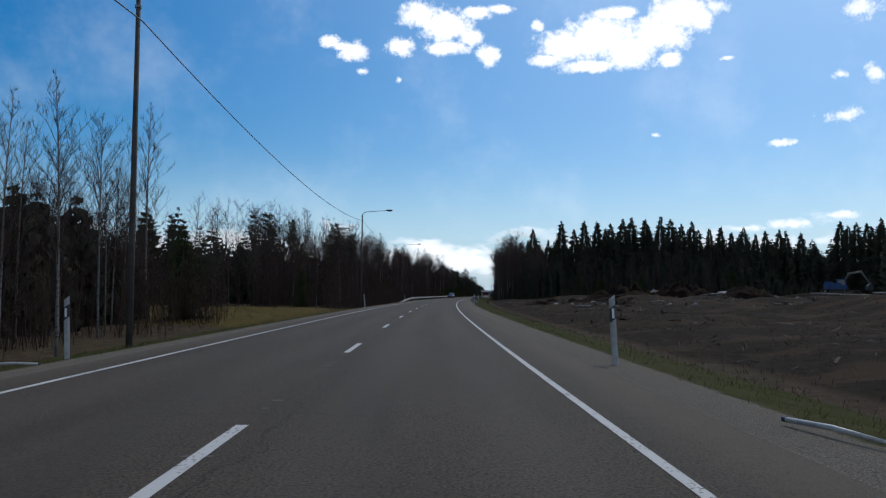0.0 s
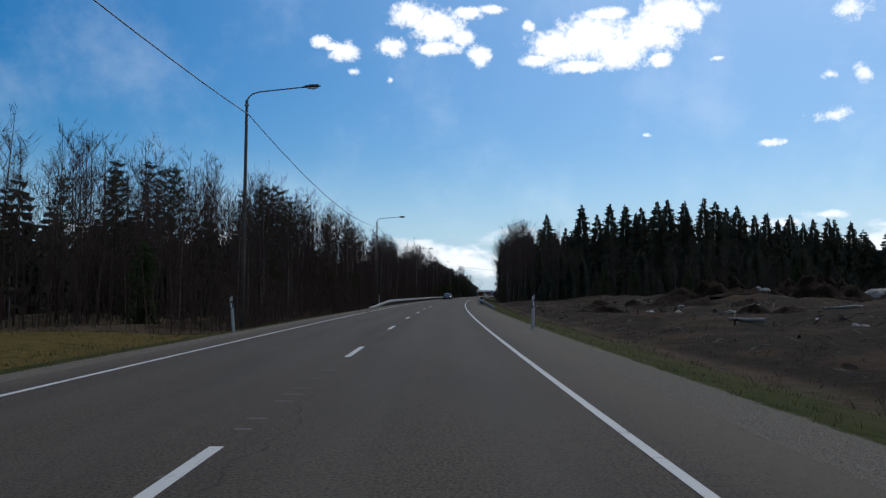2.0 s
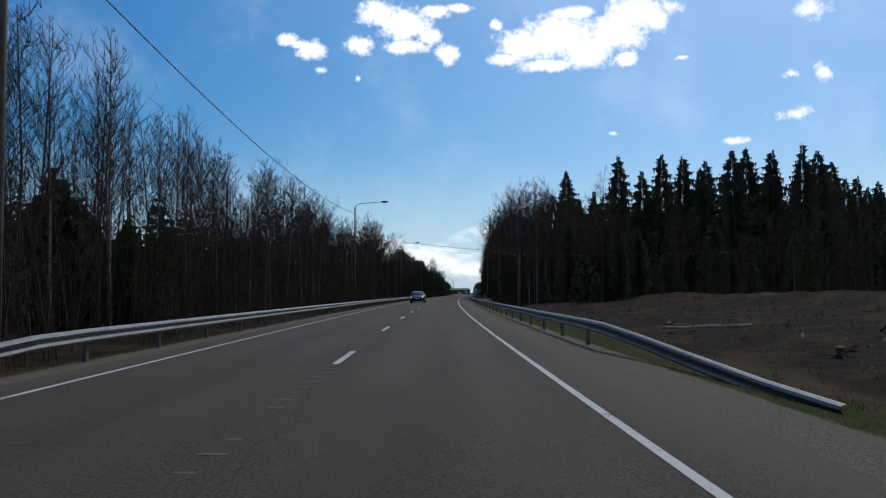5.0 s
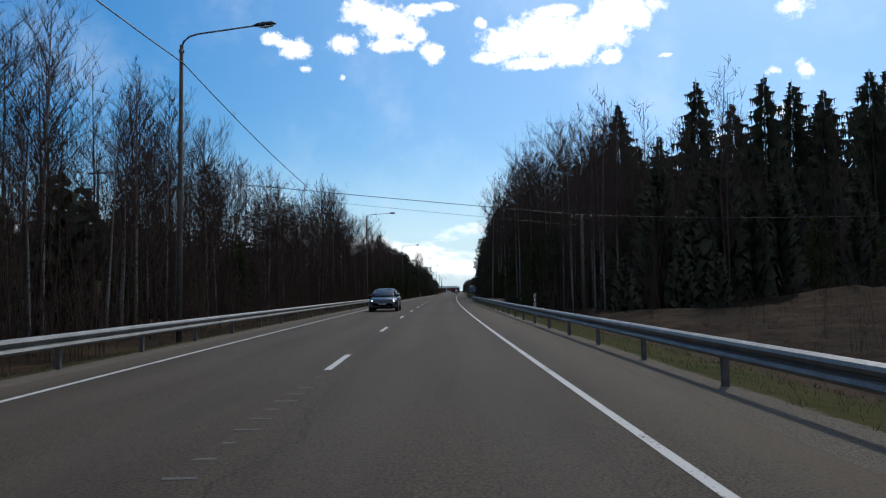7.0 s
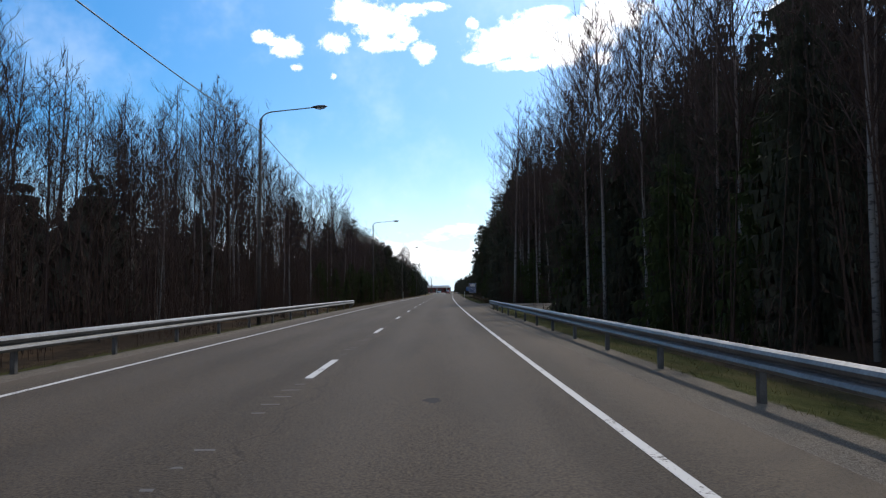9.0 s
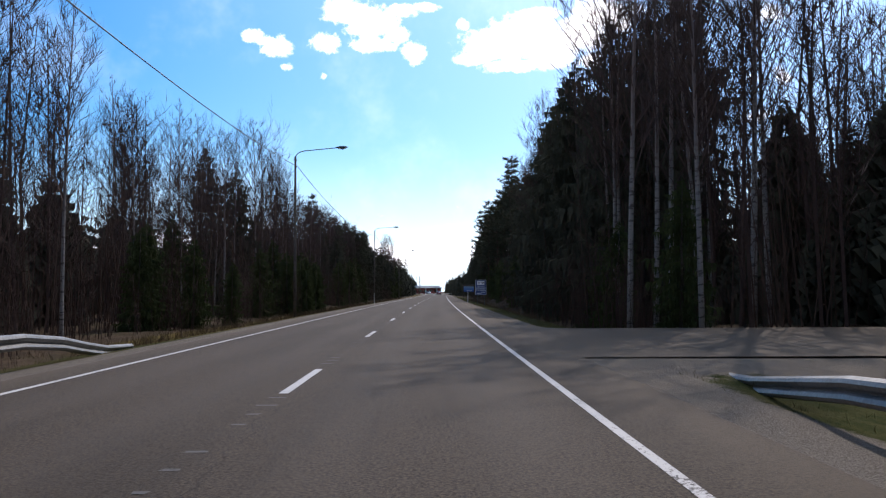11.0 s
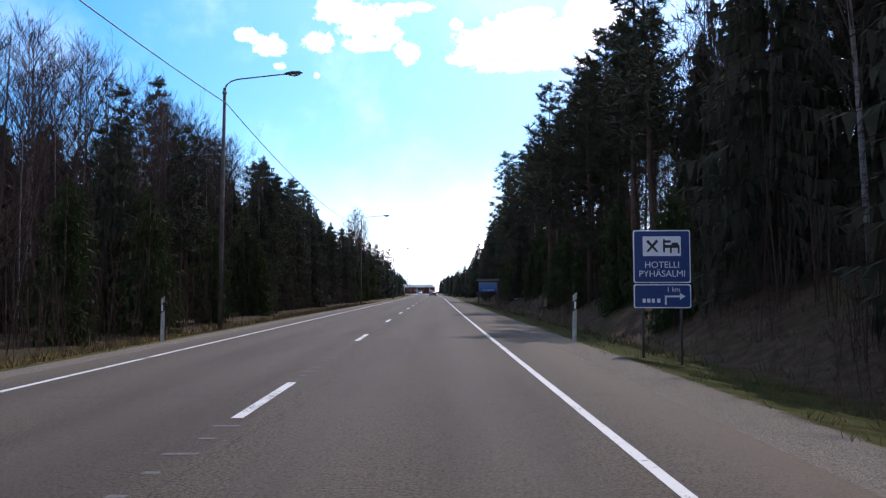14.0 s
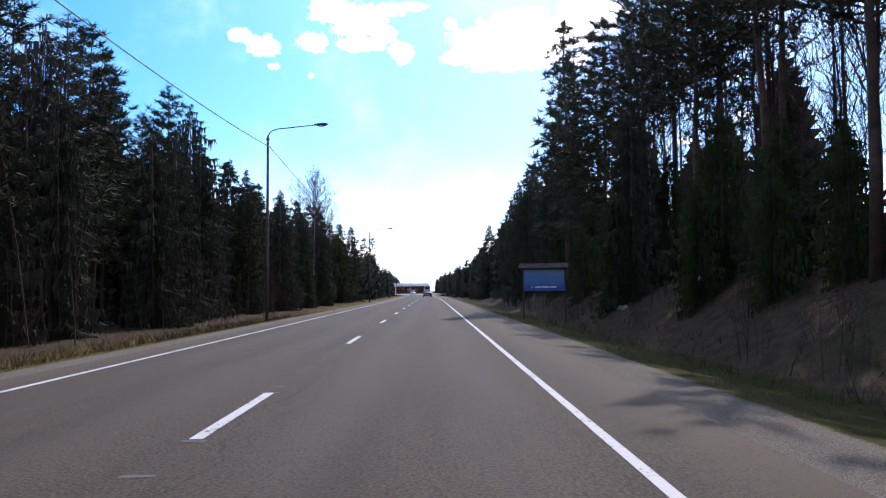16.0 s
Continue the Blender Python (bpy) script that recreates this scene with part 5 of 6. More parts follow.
def billboard():
    root = thing("billboard", "faded blue picture board under a small wooden roof", "billboard")
    for x in (-1.42, 1.42):
        g = Geo()
        g.box((x - 0.06, -0.0, -1.2), (x + 0.06, 0.12, 2.75))
        part("post", g, M_BARK, root)
    m = bpy.data.materials.new("billboard_print")
    m.use_nodes = True
    T = Nodes(m.node_tree)
    bsdf = T.n["Principled BSDF"]
    place = T.add("ShaderNodeTexCoord").outputs["Object"]
    sep = T.add("ShaderNodeSeparateXYZ")
    T.put(sep.inputs[0], place)
    wave = T.math("ADD", sep.outputs[2], T.math("MULTIPLY", T.noise(place, 1.1, 4.0), 0.45))
    c = T.mix(T.ramp(wave, 1.75, 2.25), (0.014, 0.065, 0.26), (0.055, 0.16, 0.36))
    c = T.mix(T.ramp(wave, 2.35, 2.75), c, (0.16, 0.25, 0.38))
    T.put(bsdf.inputs["Base Color"], c)
    bsdf.inputs["Roughness"].default_value = 0.4
    g = Geo()
    g.box((-1.36, -0.05, 1.40), (1.36, -0.01, 2.58))
    panel = part("panel", g, m, root, "blue printed panel")
    for x0, x1 in ((-0.85, -0.78), (-0.62, -0.2), (-0.15, 0.35), (0.4, 0.82)):
        bar = Geo()
        bar.box((x0, -0.056, 1.58), (x1, -0.051, 1.65))
        part("writing_bar", bar, M_SIGNWHITE, panel)
    r = Geo()
    r.v = [(-1.65, -0.40, 2.66), (1.65, -0.40, 2.66), (1.65, 0.05, 2.92), (-1.65, 0.05, 2.92), (-1.65, 0.35, 2.72), (1.65, 0.35, 2.72)]
    r.v += [(x, y, z + 0.04) for x, y, z in r.v]
    r.f = [(3, 2, 1, 0), (4, 5, 2, 3), (6, 7, 8, 9), (9, 8, 11, 10), (0, 1, 7, 6), (1, 2, 8, 7), (2, 5, 11, 8), (5, 4, 10, 11), (4, 3, 9, 10), (3, 0, 6, 9)]
    part("roof", r, M_BARK, root, "weathered plank roof")
    root.matrix_basis = at(436.0, 8.1, -0.16, -14) @ Matrix.Diagonal((0.80, 0.80, 0.97, 1))


billboard()


# ---------- the oncoming car, standing in its lane ----------
def gloss(name, base, rough, metal=0.0, coat=0.0):
    m = material(name, base, rough, metal, variation=0.08, scale=4.0)
    m.node_tree.nodes["Principled BSDF"].inputs["Coat Weight"].default_value = coat
    return m


M_NAVY = gloss("navy_car_paint", (0.004, 0.006, 0.013), 0.25, 0.0, 0.35)
M_RED = gloss("red_car_paint", (0.16, 0.012, 0.012), 0.3, 0.2, 1.0)
M_SILVER = gloss("pale_car_paint", (0.55, 0.56, 0.57), 0.3, 0.4, 1.0)
M_CARGLASS = gloss("tinted_car_glass", (0.012, 0.015, 0.017), 0.05)
M_TYRE = material("tyre_rubber", (0.018, 0.018, 0.018), 0.85, variation=0.2, scale=10)
M_RIM = material("alloy_rim", (0.50, 0.51, 0.52), 0.35, 0.9, variation=0.1, scale=10)
M_LIGHTGLASS = gloss("headlight_glass", (0.62, 0.64, 0.66), 0.06, 0.5)
M_LIT = bpy.data.materials.new("lit_headlight")
M_LIT.use_nodes = True
M_LIT.node_tree.nodes["Principled BSDF"].inputs["Emission Color"].default_value = (1.0, 0.94, 0.82, 1)
M_LIT.node_tree.nodes["Principled BSDF"].inputs["Emission Strength"].default_value = 9.0
M_TAIL = gloss("tail_light_red", (0.25, 0.012, 0.010), 0.15)
M_CHROME = material("chrome_trim", (0.6, 0.6, 0.6), 0.15, 1.0, variation=0.05)
M_TRIM = material("black_trim", (0.014, 0.014, 0.015), 0.55, variation=0.1)


def car(name, label, paint, m, lit=False):
    """A saloon, nose towards -y, 4.75 m long."""
    root = thing(name, label, "car")
    # shell: cross-sections from nose to tail (y, half width, sill height, shoulder height)
    secs = [(-2.38, 0.58, 0.30, 0.50, 0.55), (-2.33, 0.72, 0.22, 0.57, 0.66), (-2.20, 0.82, 0.19, 0.63, 0.76), (-2.0, 0.875, 0.18, 0.69, 0.82), (-1.6, 0.905, 0.18, 0.77, 0.885), (-1.15, 0.92, 0.19, 0.83, 0.94),
            (-0.3, 0.925, 0.19, 0.89, 0.985), (0.6, 0.925, 0.20, 0.93, 1.01), (1.3, 0.92, 0.20, 0.95, 1.03), (1.9, 0.89, 0.24, 0.95, 1.06), (2.22, 0.80, 0.32, 0.92, 1.04), (2.36, 0.62, 0.42, 0.80, 0.92)]
    g = Geo()
    n = 12
    for y, w, z0, z1, zt in secs:
        half = [(w * 0.55, z0 - 0.01), (w * 0.94, z0 + 0.06), (w, z0 + 0.22), (w * 0.995, (z0 + z1) / 2 + 0.1), (w * 0.965, z1), (w * 0.80, zt)]
        for x, z in half + [(-x, z) for x, z in reversed(half)]:
            g.v.append((x, y, z))
    for i in range(len(secs) - 1):
        for j in range(n):
            g.f.append((i * n + j, i * n + (j + 1) % n, (i + 1) * n + (j + 1) % n, (i + 1) * n + j))
    g.f += [tuple(range(n)), tuple(reversed(range((len(secs) - 1) * n, len(secs) * n)))]
    body = part("body", g, paint, root, smooth=True)
    # roof, pillars and glass, each a curved patch
    def patch(pname, at_uv, nu, nv, mat, plabel="", thick=0.02):
        k = Geo()
        for layer in (0.0, thick):
            for b in range(nv + 1):
                for a in range(nu + 1):
                    p = Vector(at_uv(a / nu, b / nv))
                    k.v.append(tuple(p + (Vector((0, 0.35, 0.95)) - p).normalized() * layer))
        n, m4 = nu + 1, (nu + 1) * (nv + 1)
        for b in range(nv):
            for a in range(nu):
                q = (b * n + a, b * n + a + 1, (b + 1) * n + a + 1, (b + 1) * n + a)
                k.f += [q, tuple(m4 + v for v in reversed(q))]
        rim = list(range(n)) + [b * n + nu for b in range(1, nv + 1)] + [nv * n + a for a in reversed(range(nu))] + [b * n for b in reversed(range(1, nv))]
        for a, b in zip(rim, rim[1:] + rim[:1]):
            k.f.append((b, a, m4 + a, m4 + b))
        return part(pname, k, mat, root, plabel, smooth=True)

    def screen(u, v):
        x = 2 * u - 1
        return (x * (0.76 - 0.18 * v), -1.34 + 0.95 * v + (0.26 - 0.12 * v) * x * x, 0.945 + 0.44 * v + 0.05 * math.sin(math.pi * v) - 0.03 * x * x)

    def back_glass(u, v):
        x = 2 * u - 1
        return (x * (0.70 - 0.15 * v), 1.98 - 0.72 * v - 0.16 * x * x, 1.035 + 0.345 * v + 0.04 * math.sin(math.pi * v) - 0.03 * x * x)

    def top(u, v):
        x = 2 * u - 1
        return (x * (0.605 + 0.05 * math.sin(math.pi * v)), -0.40 + 0.13 * x * x + (1.68 - 0.26 * x * x) * v, 1.385 + 0.075 * math.sin(math.pi * v) ** 0.8 - 0.045 * x * x * x * x)

    patch("roof", top, 10, 8, paint, thick=0.05)
    patch("windscreen", screen, 10, 6, M_CARGLASS, "dark glossy windscreen")
    patch("rear_window", back_glass, 8, 5, M_CARGLASS, "dark tinted glass")
    inside = Geo()
    inside.v = [(-0.70, -1.0, 0.90), (0.70, -1.0, 0.90), (0.66, 1.7, 0.95), (-0.66, 1.7, 0.95), (-0.52, -0.30, 1.33), (0.52, -0.30, 1.33), (0.50, 1.15, 1.34), (-0.50, 1.15, 1.34)]
    inside.f = [(0, 3, 2, 1), (4, 5, 6, 7), (0, 1, 5, 4), (1, 2, 6, 5), (2, 3, 7, 6), (3, 0, 4, 7)]
    part("cabin", inside, M_TRIM, root)
    for sg in (-1, 1):
        def side_glass(y0, y1, y2, y3):
            def f(u, v):
                y = (y0 + (y1 - y0) * u) * (1 - v) + (y2 + (y3 - y2) * u) * v
                return (sg * (0.845 - 0.205 * v + 0.03 * math.sin(math.pi * v)), y, 0.985 + 0.395 * v - 0.05 * abs(y - 0.3) ** 2 * v)
            return f
        patch("side_window", side_glass(-1.08, 0.26, -0.30, 0.26), 6, 4, M_CARGLASS, "dark tinted glass")
        patch("side_window", side_glass(0.33, 1.50, 0.33, 1.10), 6, 4, M_CARGLASS, "dark tinted glass")
        trim = Geo()
        trim.tube([(sg * 0.855, -1.12, 0.975), (sg * 0.862, 0.3, 0.985), (sg * 0.83, 1.56, 1.01)], [0.012, 0.012, 0.01], 6)
        part("window_trim", trim, M_CHROME, root, "chrome strip", smooth=True)
        for pts, radii in (([(0.79, -1.12, 0.95), (0.73, -0.78, 1.16), (0.615, -0.28, 1.345)], [0.05, 0.035, 0.03]), ([(0.845, 0.295, 0.98), (0.77, 0.295, 1.2), (0.655, 0.295, 1.38)], [0.03, 0.03, 0.03]),
                           ([(0.80, 1.66, 1.0), (0.69, 1.40, 1.22), (0.60, 1.16, 1.35)], [0.08, 0.065, 0.045])):
            p = Geo()
            p.tube([(sg * x, y, z) for x, y, z in pts], radii, 6)
            part("pillar", p, paint, root, smooth=True)
        mi = Geo()
        mi.tube([(sg * 0.84, -0.86, 0.985), (sg * 0.90, -0.88, 1.00), (sg * 0.97, -0.88, 1.01), (sg * 1.01, -0.86, 1.01)], [0.035, 0.065, 0.07, 0.04], 8)
        part("wing_mirror", mi, paint, root, smooth=True)
        hl = Geo()
        hl.v = [(sg * 0.50, -2.335, 0.56), (sg * 0.80, -2.17, 0.58), (sg * 0.885, -1.84, 0.80), (sg * 0.68, -2.15, 0.765), (sg * 0.48, -2.29, 0.69)]
        hl.v += [(x * 0.93, y + 0.10, z) for x, y, z in hl.v]
        hl.f = [(0, 1, 2, 3, 4) if sg < 0 else (4, 3, 2, 1, 0), (5, 6, 7, 8, 9)] + [(i, (i + 1) % 5, 5 + (i + 1) % 5, 5 + i) for i in range(5)]
        head = part("headlight", hl, M_LIGHTGLASS, root, "clear headlight glass")
        if lit:
            bulb = Geo()
            bulb.tube([(sg * 0.66, -2.262, 0.655), (sg * 0.66, -2.252, 0.655)], [0.055, 0.055], 12)
            part("lamp", bulb, M_LIT, head, "lit headlamp")
        fg = Geo()
        fg.box((min(sg * 0.50, sg * 0.72), -2.345, 0.34), (max(sg * 0.50, sg * 0.72), -2.22, 0.42))
        part("fog_lamp", fg, M_LIGHTGLASS, root)
        tl = Geo()
        tl.box((min(sg * 0.55, sg * 0.80), 2.18, 0.78), (max(sg * 0.55, sg * 0.80), 2.36, 0.92))
        part("tail_light", tl, M_TAIL, root, "red tail light")
        for y in (-1.42, 1.38):
            ty, ri = Geo(), Geo()
            ty.tube([(sg * 0.70, y, 0.325), (sg * 0.72, y, 0.325), (sg * 0.90, y, 0.325), (sg * 0.935, y, 0.325)], [0.29, 0.325, 0.325, 0.295], 24)
            wheel = part("wheel", ty, M_TYRE, root, "black tyre on alloy rim", smooth=False)
            ri.tube([(sg * 0.92, y, 0.325), (sg * 0.938, y, 0.325)], [0.232, 0.225], 24)
            part("brake_disc", ri, M_TRIM, wheel)
            sp = Geo()
            for q in range(10):
                a = 2 * math.pi * q / 10
                c, s_ = math.cos(a), math.sin(a)
                f0 = len(sp.v)
                sp.box((0.936, -0.014, 0.03), (0.950, 0.014, 0.215))
                for v in range(f0, len(sp.v)):
                    x, t, r = sp.v[v]
                    t *= 1.0 + 3.0 * max(0, 0.1 - r)
                    sp.v[v] = (sg * x, y + t * c - r * s_, 0.325 + t * s_ + r * c)
            sp.tube([(sg * 0.936, y, 0.325), (sg * 0.953, y, 0.325)], [0.05, 0.04], 12)
            for q in range(24):
                a0, a1 = 2 * math.pi * q / 24, 2 * math.pi * (q + 1) / 24
                sp.face(*[(sg * 0.946, y + r * math.sin(a), 0.325 + r * math.cos(a)) for r, a in ((0.205, a0), (0.205, a1), (0.235, a1), (0.235, a0))])
            part("rim", sp, M_RIM, wheel, "multi-spoke alloy rim")
            arch = Geo()
            arch.tube([(sg * 0.80, y, 0.335), (sg * 0.932, y, 0.335)], [0.375, 0.365], 24)
            part("wheel_arch", arch, M_TRIM, root)
    gr = Geo()
    gr.box((-0.48, -2.375, 0.50), (0.48, -2.30, 0.56))
    gr.box((-0.52, -2.365, 0.27), (0.52, -2.25, 0.44))
    part("grille", gr, M_TRIM, root, "black grille")
    ch = Geo()
    ch.box((-0.48, -2.38, 0.57), (0.48, -2.30, 0.585))
    part("grille_trim", ch, M_CHROME, root, "chrome strip")
    pl = Geo()
    pl.box((-0.24, -2.39, 0.45), (0.24, -2.372, 0.54))
    plate_ob = part("number_plate", pl, M_SIGNWHITE, root, "white plate")
    bar = Geo()
    bar.box((-0.17, -2.394, 0.475), (0.17, -2.391, 0.515))
    part("writing_bar", bar, M_SIGNBLACK, plate_ob)
    root.matrix_basis = m
    return root


car("oncoming_car", "dark navy saloon car with tinted windows in the oncoming lane", M_NAVY, at(223.0, -1.75, 0.004, 0), True)
car("distant_car", "dark red car far ahead on the road", M_RED, at(560.0, 1.6, 0.004, 180))
car("distant_car", "silver car waiting far ahead near the junction", M_SILVER, at(690.0, -1.7, 0.004, 0))


# ---------- filling station at the far junction ----------
def station():
    root = thing("filling_station", "low filling station with white canopy and dark red shop front", "building")
    g = Geo()
    g.box((-9, -4, 4.0), (9, 5, 5.1))
    part("canopy", g, M_SIGNWHITE, root, "white flat canopy")
    g = Geo()
    g.box((-14, 6, 0), (10, 16, 3.6))
    part("shop", g, material("red_cladding", (0.20, 0.03, 0.025), 0.7, variation=0.2), root, "dark red shop wall")
    g = Geo()
    g.box((-14.4, 5.6, 3.6), (10.4, 16.4, 4.1))
    part("roof", g, M_SIGNWHITE, root)
    for x in (-12, -8.5, -5, -1.5, 2, 5.5):
        k = Geo()
        k.box((x, 5.93, 0.8), (x + 2.4, 5.98, 2.7))
        part("shop_window", k, M_CARGLASS, root, "dark shop window")
    for x in (-7, 0, 7):
        k = Geo()
        k.tube([(x, 0, 0), (x, 0, 4.0)], [0.2, 0.2], 10)
        part("pillar", k, M_SIGNWHITE, root)
    for x in (-4, 4):
        k = Geo()
        k.box((x - 0.4, -0.6, 0), (x + 0.4, 0.6, 1.9))
        part("fuel_pump", k, M_RED, root)
    root.matrix_basis = at(775, -3.0, 0.0)


station()
M_YARD = material("pale_gravel_yard", (0.34, 0.32, 0.29), 0.9, variation=0.25, scale=0.4)
tagged(new("pavement", strip("pavement", M_YARD, 690, 770, -60, 30, 0.012, 8)), "pale dusty forecourt and junction", "pavement", kind="structure")


# ---------- the clearing: heaps, stumps, stones, felled wood, an excavator ----------
def lump(name, label, category, group, x, y, z, rx, ry, h, mat, seed, rings=7, sides=14, ragged=0.25):
    """An uneven heap or stone, sunk a little into the ground."""
    g = Geo()
    for i in range(rings):
        a = (i / (rings - 1)) * math.pi / 2
        for j in range(sides):
            w = 2 * math.pi * j / sides
            p = Vector((math.cos(w) * math.cos(a), math.sin(w) * math.cos(a), math.sin(a)))
            k = 1 + ragged * 2 * noise.noise(p * 1.7 + Vector((seed * 3.1, 0, 0))) + 1.3 * ragged * noise.noise(p * 4.5 + Vector((0, seed * 1.7, 0)))
            k += 1.2 * ragged * noise.noise(p * 9 + Vector((0, 0, seed * 2.3))) + 0.8 * ragged * noise.noise(p * 21 + Vector((0, seed * 2.3, 0)))
            g.v.append((p.x * rx * k, p.y * ry * k, p.z * h * k - 0.12 * h))
    for i in range(rings - 1):
        for j in range(sides):
            g.f.append((i * sides + j, i * sides + (j + 1) % sides, (i + 1) * sides + (j + 1) % sides, (i + 1) * sides + j))
    g.f.append(tuple(reversed(range(sides))))
    ob = new(name, g.mesh(name, mat, True))
    ob.matrix_basis = pose(x, y, z, 0, 0, seed * 37 % 360)
    return tagged(ob, label, category, group)


def mound(label, x, y, z, rx, ry, h, seed, rings=12, sides=30):
    """A heap of loose earth, steep and lumpy, with no overhang."""
    g = Geo()
    for i in range(rings):
        d = 1 - i / (rings - 1)
        for j in range(sides):
            w = 2 * math.pi * j / sides
            px, py = math.cos(w) * d * rx, math.sin(w) * d * ry
            bump = 0.55 * noise.noise(Vector((px * 0.55, py * 0.55, seed * 3.1))) + 0.40 * noise.noise(Vector((px * 1.5, py * 1.5, seed))) + 0.22 * noise.noise(Vector((px * 4, py * 4, seed * 2)))
            g.v.append((px, py, h * ((1 - d * d) * (1 + 0.9 * bump) + bump * 0.35 * min(1, 4 * (1 - d))) - 0.15))
    for i in range(rings - 1):
        for j in range(sides):
            g.f.append((i * sides + j, i * sides + (j + 1) % sides, (i + 1) * sides + (j + 1) % sides, (i + 1) * sides + j))
    ob = new("earth_mound", g.mesh("earth_mound", M_DIRT, True))
    ob.matrix_basis = pose(x, y, z, 0, 0, seed * 37 % 360)
    return tagged(ob, label, "earth heap", "earth mounds in the clearing")


def spot(s, lat):
    x, y = road_xy(s, lat)
    return float(x), float(y), ground_z(s, lat)


random.seed(31)
M_PALE = material("pale_rubble", (0.30, 0.285, 0.265), 0.9, variation=0.35, scale=1.5, bump=0.5, bump_scale=6)
# ridge of dug-up mounds along the far side
for i in range(26):
    lat = 24 + 66 * (i + rnd(-0.4, 0.4)) / 26
    s = 141 + rnd(-9, 9) - 0.25 * max(0, lat - 60)
    mound("dark heap of dug-up earth and roots", *spot(s, lat), rnd(2.5, 5.0), rnd(1.8, 3.2), rnd(0.35, 1.0), i)
for i in range(12):
    lat = rnd(16, 40)
    mound("low dark heap of dug-up earth and roots", *spot(rnd(95, 165), lat), rnd(1.5, 3.5), rnd(1.0, 2.4), rnd(0.3, 0.8), 40 + i)
mound("large brown heap of earth and roots", *spot(141, 33), 8.0, 5.0, 2.0, 77, 18, 44)
mound("brown heap of earth with broken roots", *spot(134, 41), 7.0, 4.5, 2.2, 81, 18, 44)
mound("brown heap of earth with broken roots", *spot(128, 50), 7.0, 5.0, 2.0, 85, 18, 44)
lump("rubble_mound", "pale heap of broken concrete", "rubble heap", "", *spot(144, 39), 1.7, 1.2, 0.95, M_PALE, 71, 9, 20, 0.45)
lump("gravel_mound", "rounded heap of grey gravel", "gravel heap", "", *spot(136, 49.5), 2.6, 2.0, 1.1, M_ROCK, 72, 11, 26, 0.12)
for i in range(54):
    lat = rnd(16, 75)
    x, y, z = spot(rnd(20, 175), lat)
    r = rnd(0.10, 0.30) * (1 + lat / 60)
    lump("stone", "grey stone lying in turned earth", "stone", "stones in the clearing", x, y, z, r, r * rnd(0.6, 0.9), r * rnd(0.5, 0.8), random.choice((M_ROCK, M_ROCK, M_PALE)), 100 + i, 5, 9, 0.3)
for i in range(5):
    x, y, z = spot(rnd(405, 445), rnd(9.6, 14))
    r = rnd(0.3, 0.8)
    lump("stone", "grey boulder on the wooded bank", "stone", "boulders on the bank", x, y, z, r, r * 0.8, r * 0.6, M_ROCK, 160 + i, 5, 9, 0.3)


woods("slash_brush", "broken twigs and saplings left on the dug ground", [brush(1.6, 690 + i, 7, 0.9, 7, 2) for i in range(3)], M_BRUSH,
      spots(90, 70, 200, 11, 40, 0.3, 0.8, 1.6) + spots(60, 110, 175, 20, 62, 0.4, 1.2, 1.6))


def debris():
    """Splinters, bark and pale chips strewn over the turned ground."""
    g = Geo()
    for _ in range(2400):
        s, lat = rnd(20, 190), 11 + 60 * random.random() ** 1.5
        x, y, z = spot(s, lat)
        size = rnd(0.04, 0.13) * (1 + lat / 40)
        w, rise = rnd(0, 6.28), rnd(-0.2, 0.5)
        a = Vector((math.cos(w), math.sin(w), rise)) * size * rnd(0.8, 3.0)
        b = Vector((-math.sin(w), math.cos(w), rnd(-0.4, 0.4))) * size * rnd(0.15, 0.4)
        c = Vector((x, y, z + size * 0.35))
        up = Vector((0, 0, size * rnd(0.15, 0.5)))
        k = len(g.v)
        g.v += [tuple(c - a - b), tuple(c + a - b * 0.4), tuple(c + a * 0.8 + b), tuple(c - a * 0.9 + b), tuple(c + up)]
        g.f += [(k, k + 1, k + 4), (k + 1, k + 2, k + 4), (k + 2, k + 3, k + 4), (k + 3, k, k + 4), (k + 3, k + 2, k + 1, k)]
    tagged(new("wood_debris", g.mesh("wood_debris", M_DEBRIS)), "grey splinters and bark strewn over turned earth", "debris", kind="stuff")


M_DEBRIS = material("broken_wood_chips", (0.13, 0.105, 0.082), 0.9, variation=0.4, scale=1.2, second=(0.05, 0.038, 0.028), island=True, specular=0.2)
debris()


def stump(s, lat, seed):
    random.seed(seed)
    root = thing("tree_stump", "grey uprooted tree stump with broken roots", "tree stump", "stumps in the clearing")
    g = Geo()
    h = rnd(0.35, 0.7)
    g.tube([(0, 0, -0.15), (0, 0, 0.1), (rnd(-0.1, 0.1), rnd(-0.1, 0.1), h)], [0.30, 0.2, 0.17], 9)
    part("bole", g, M_BARK, root)
    for i in range(6):
        w = 6.28 * i / 6 + rnd(-0.4, 0.4)
        k = Geo()
        a, b = Vector((math.cos(w), math.sin(w), 0)), rnd(0.5, 1.1)
        k.tube([(0, 0, 0.1), tuple(a * 0.35 * b + Vector((0, 0, 0.12))), tuple(a * b + Vector((0, 0, rnd(-0.1, 0.4))))], [0.10, 0.06, 0.015], 5)
        part("root", k, M_BARK, root)
    root.matrix_basis = at(s, lat, ground_z(s, lat) + 0.03, rnd(0, 360), rnd(0.45, 0.8), (rnd(-50, 50), rnd(-30, 30)))


for i in range(26):
    random.seed(700 + i)
    stump(rnd(40, 172), rnd(12, 52), 720 + i)


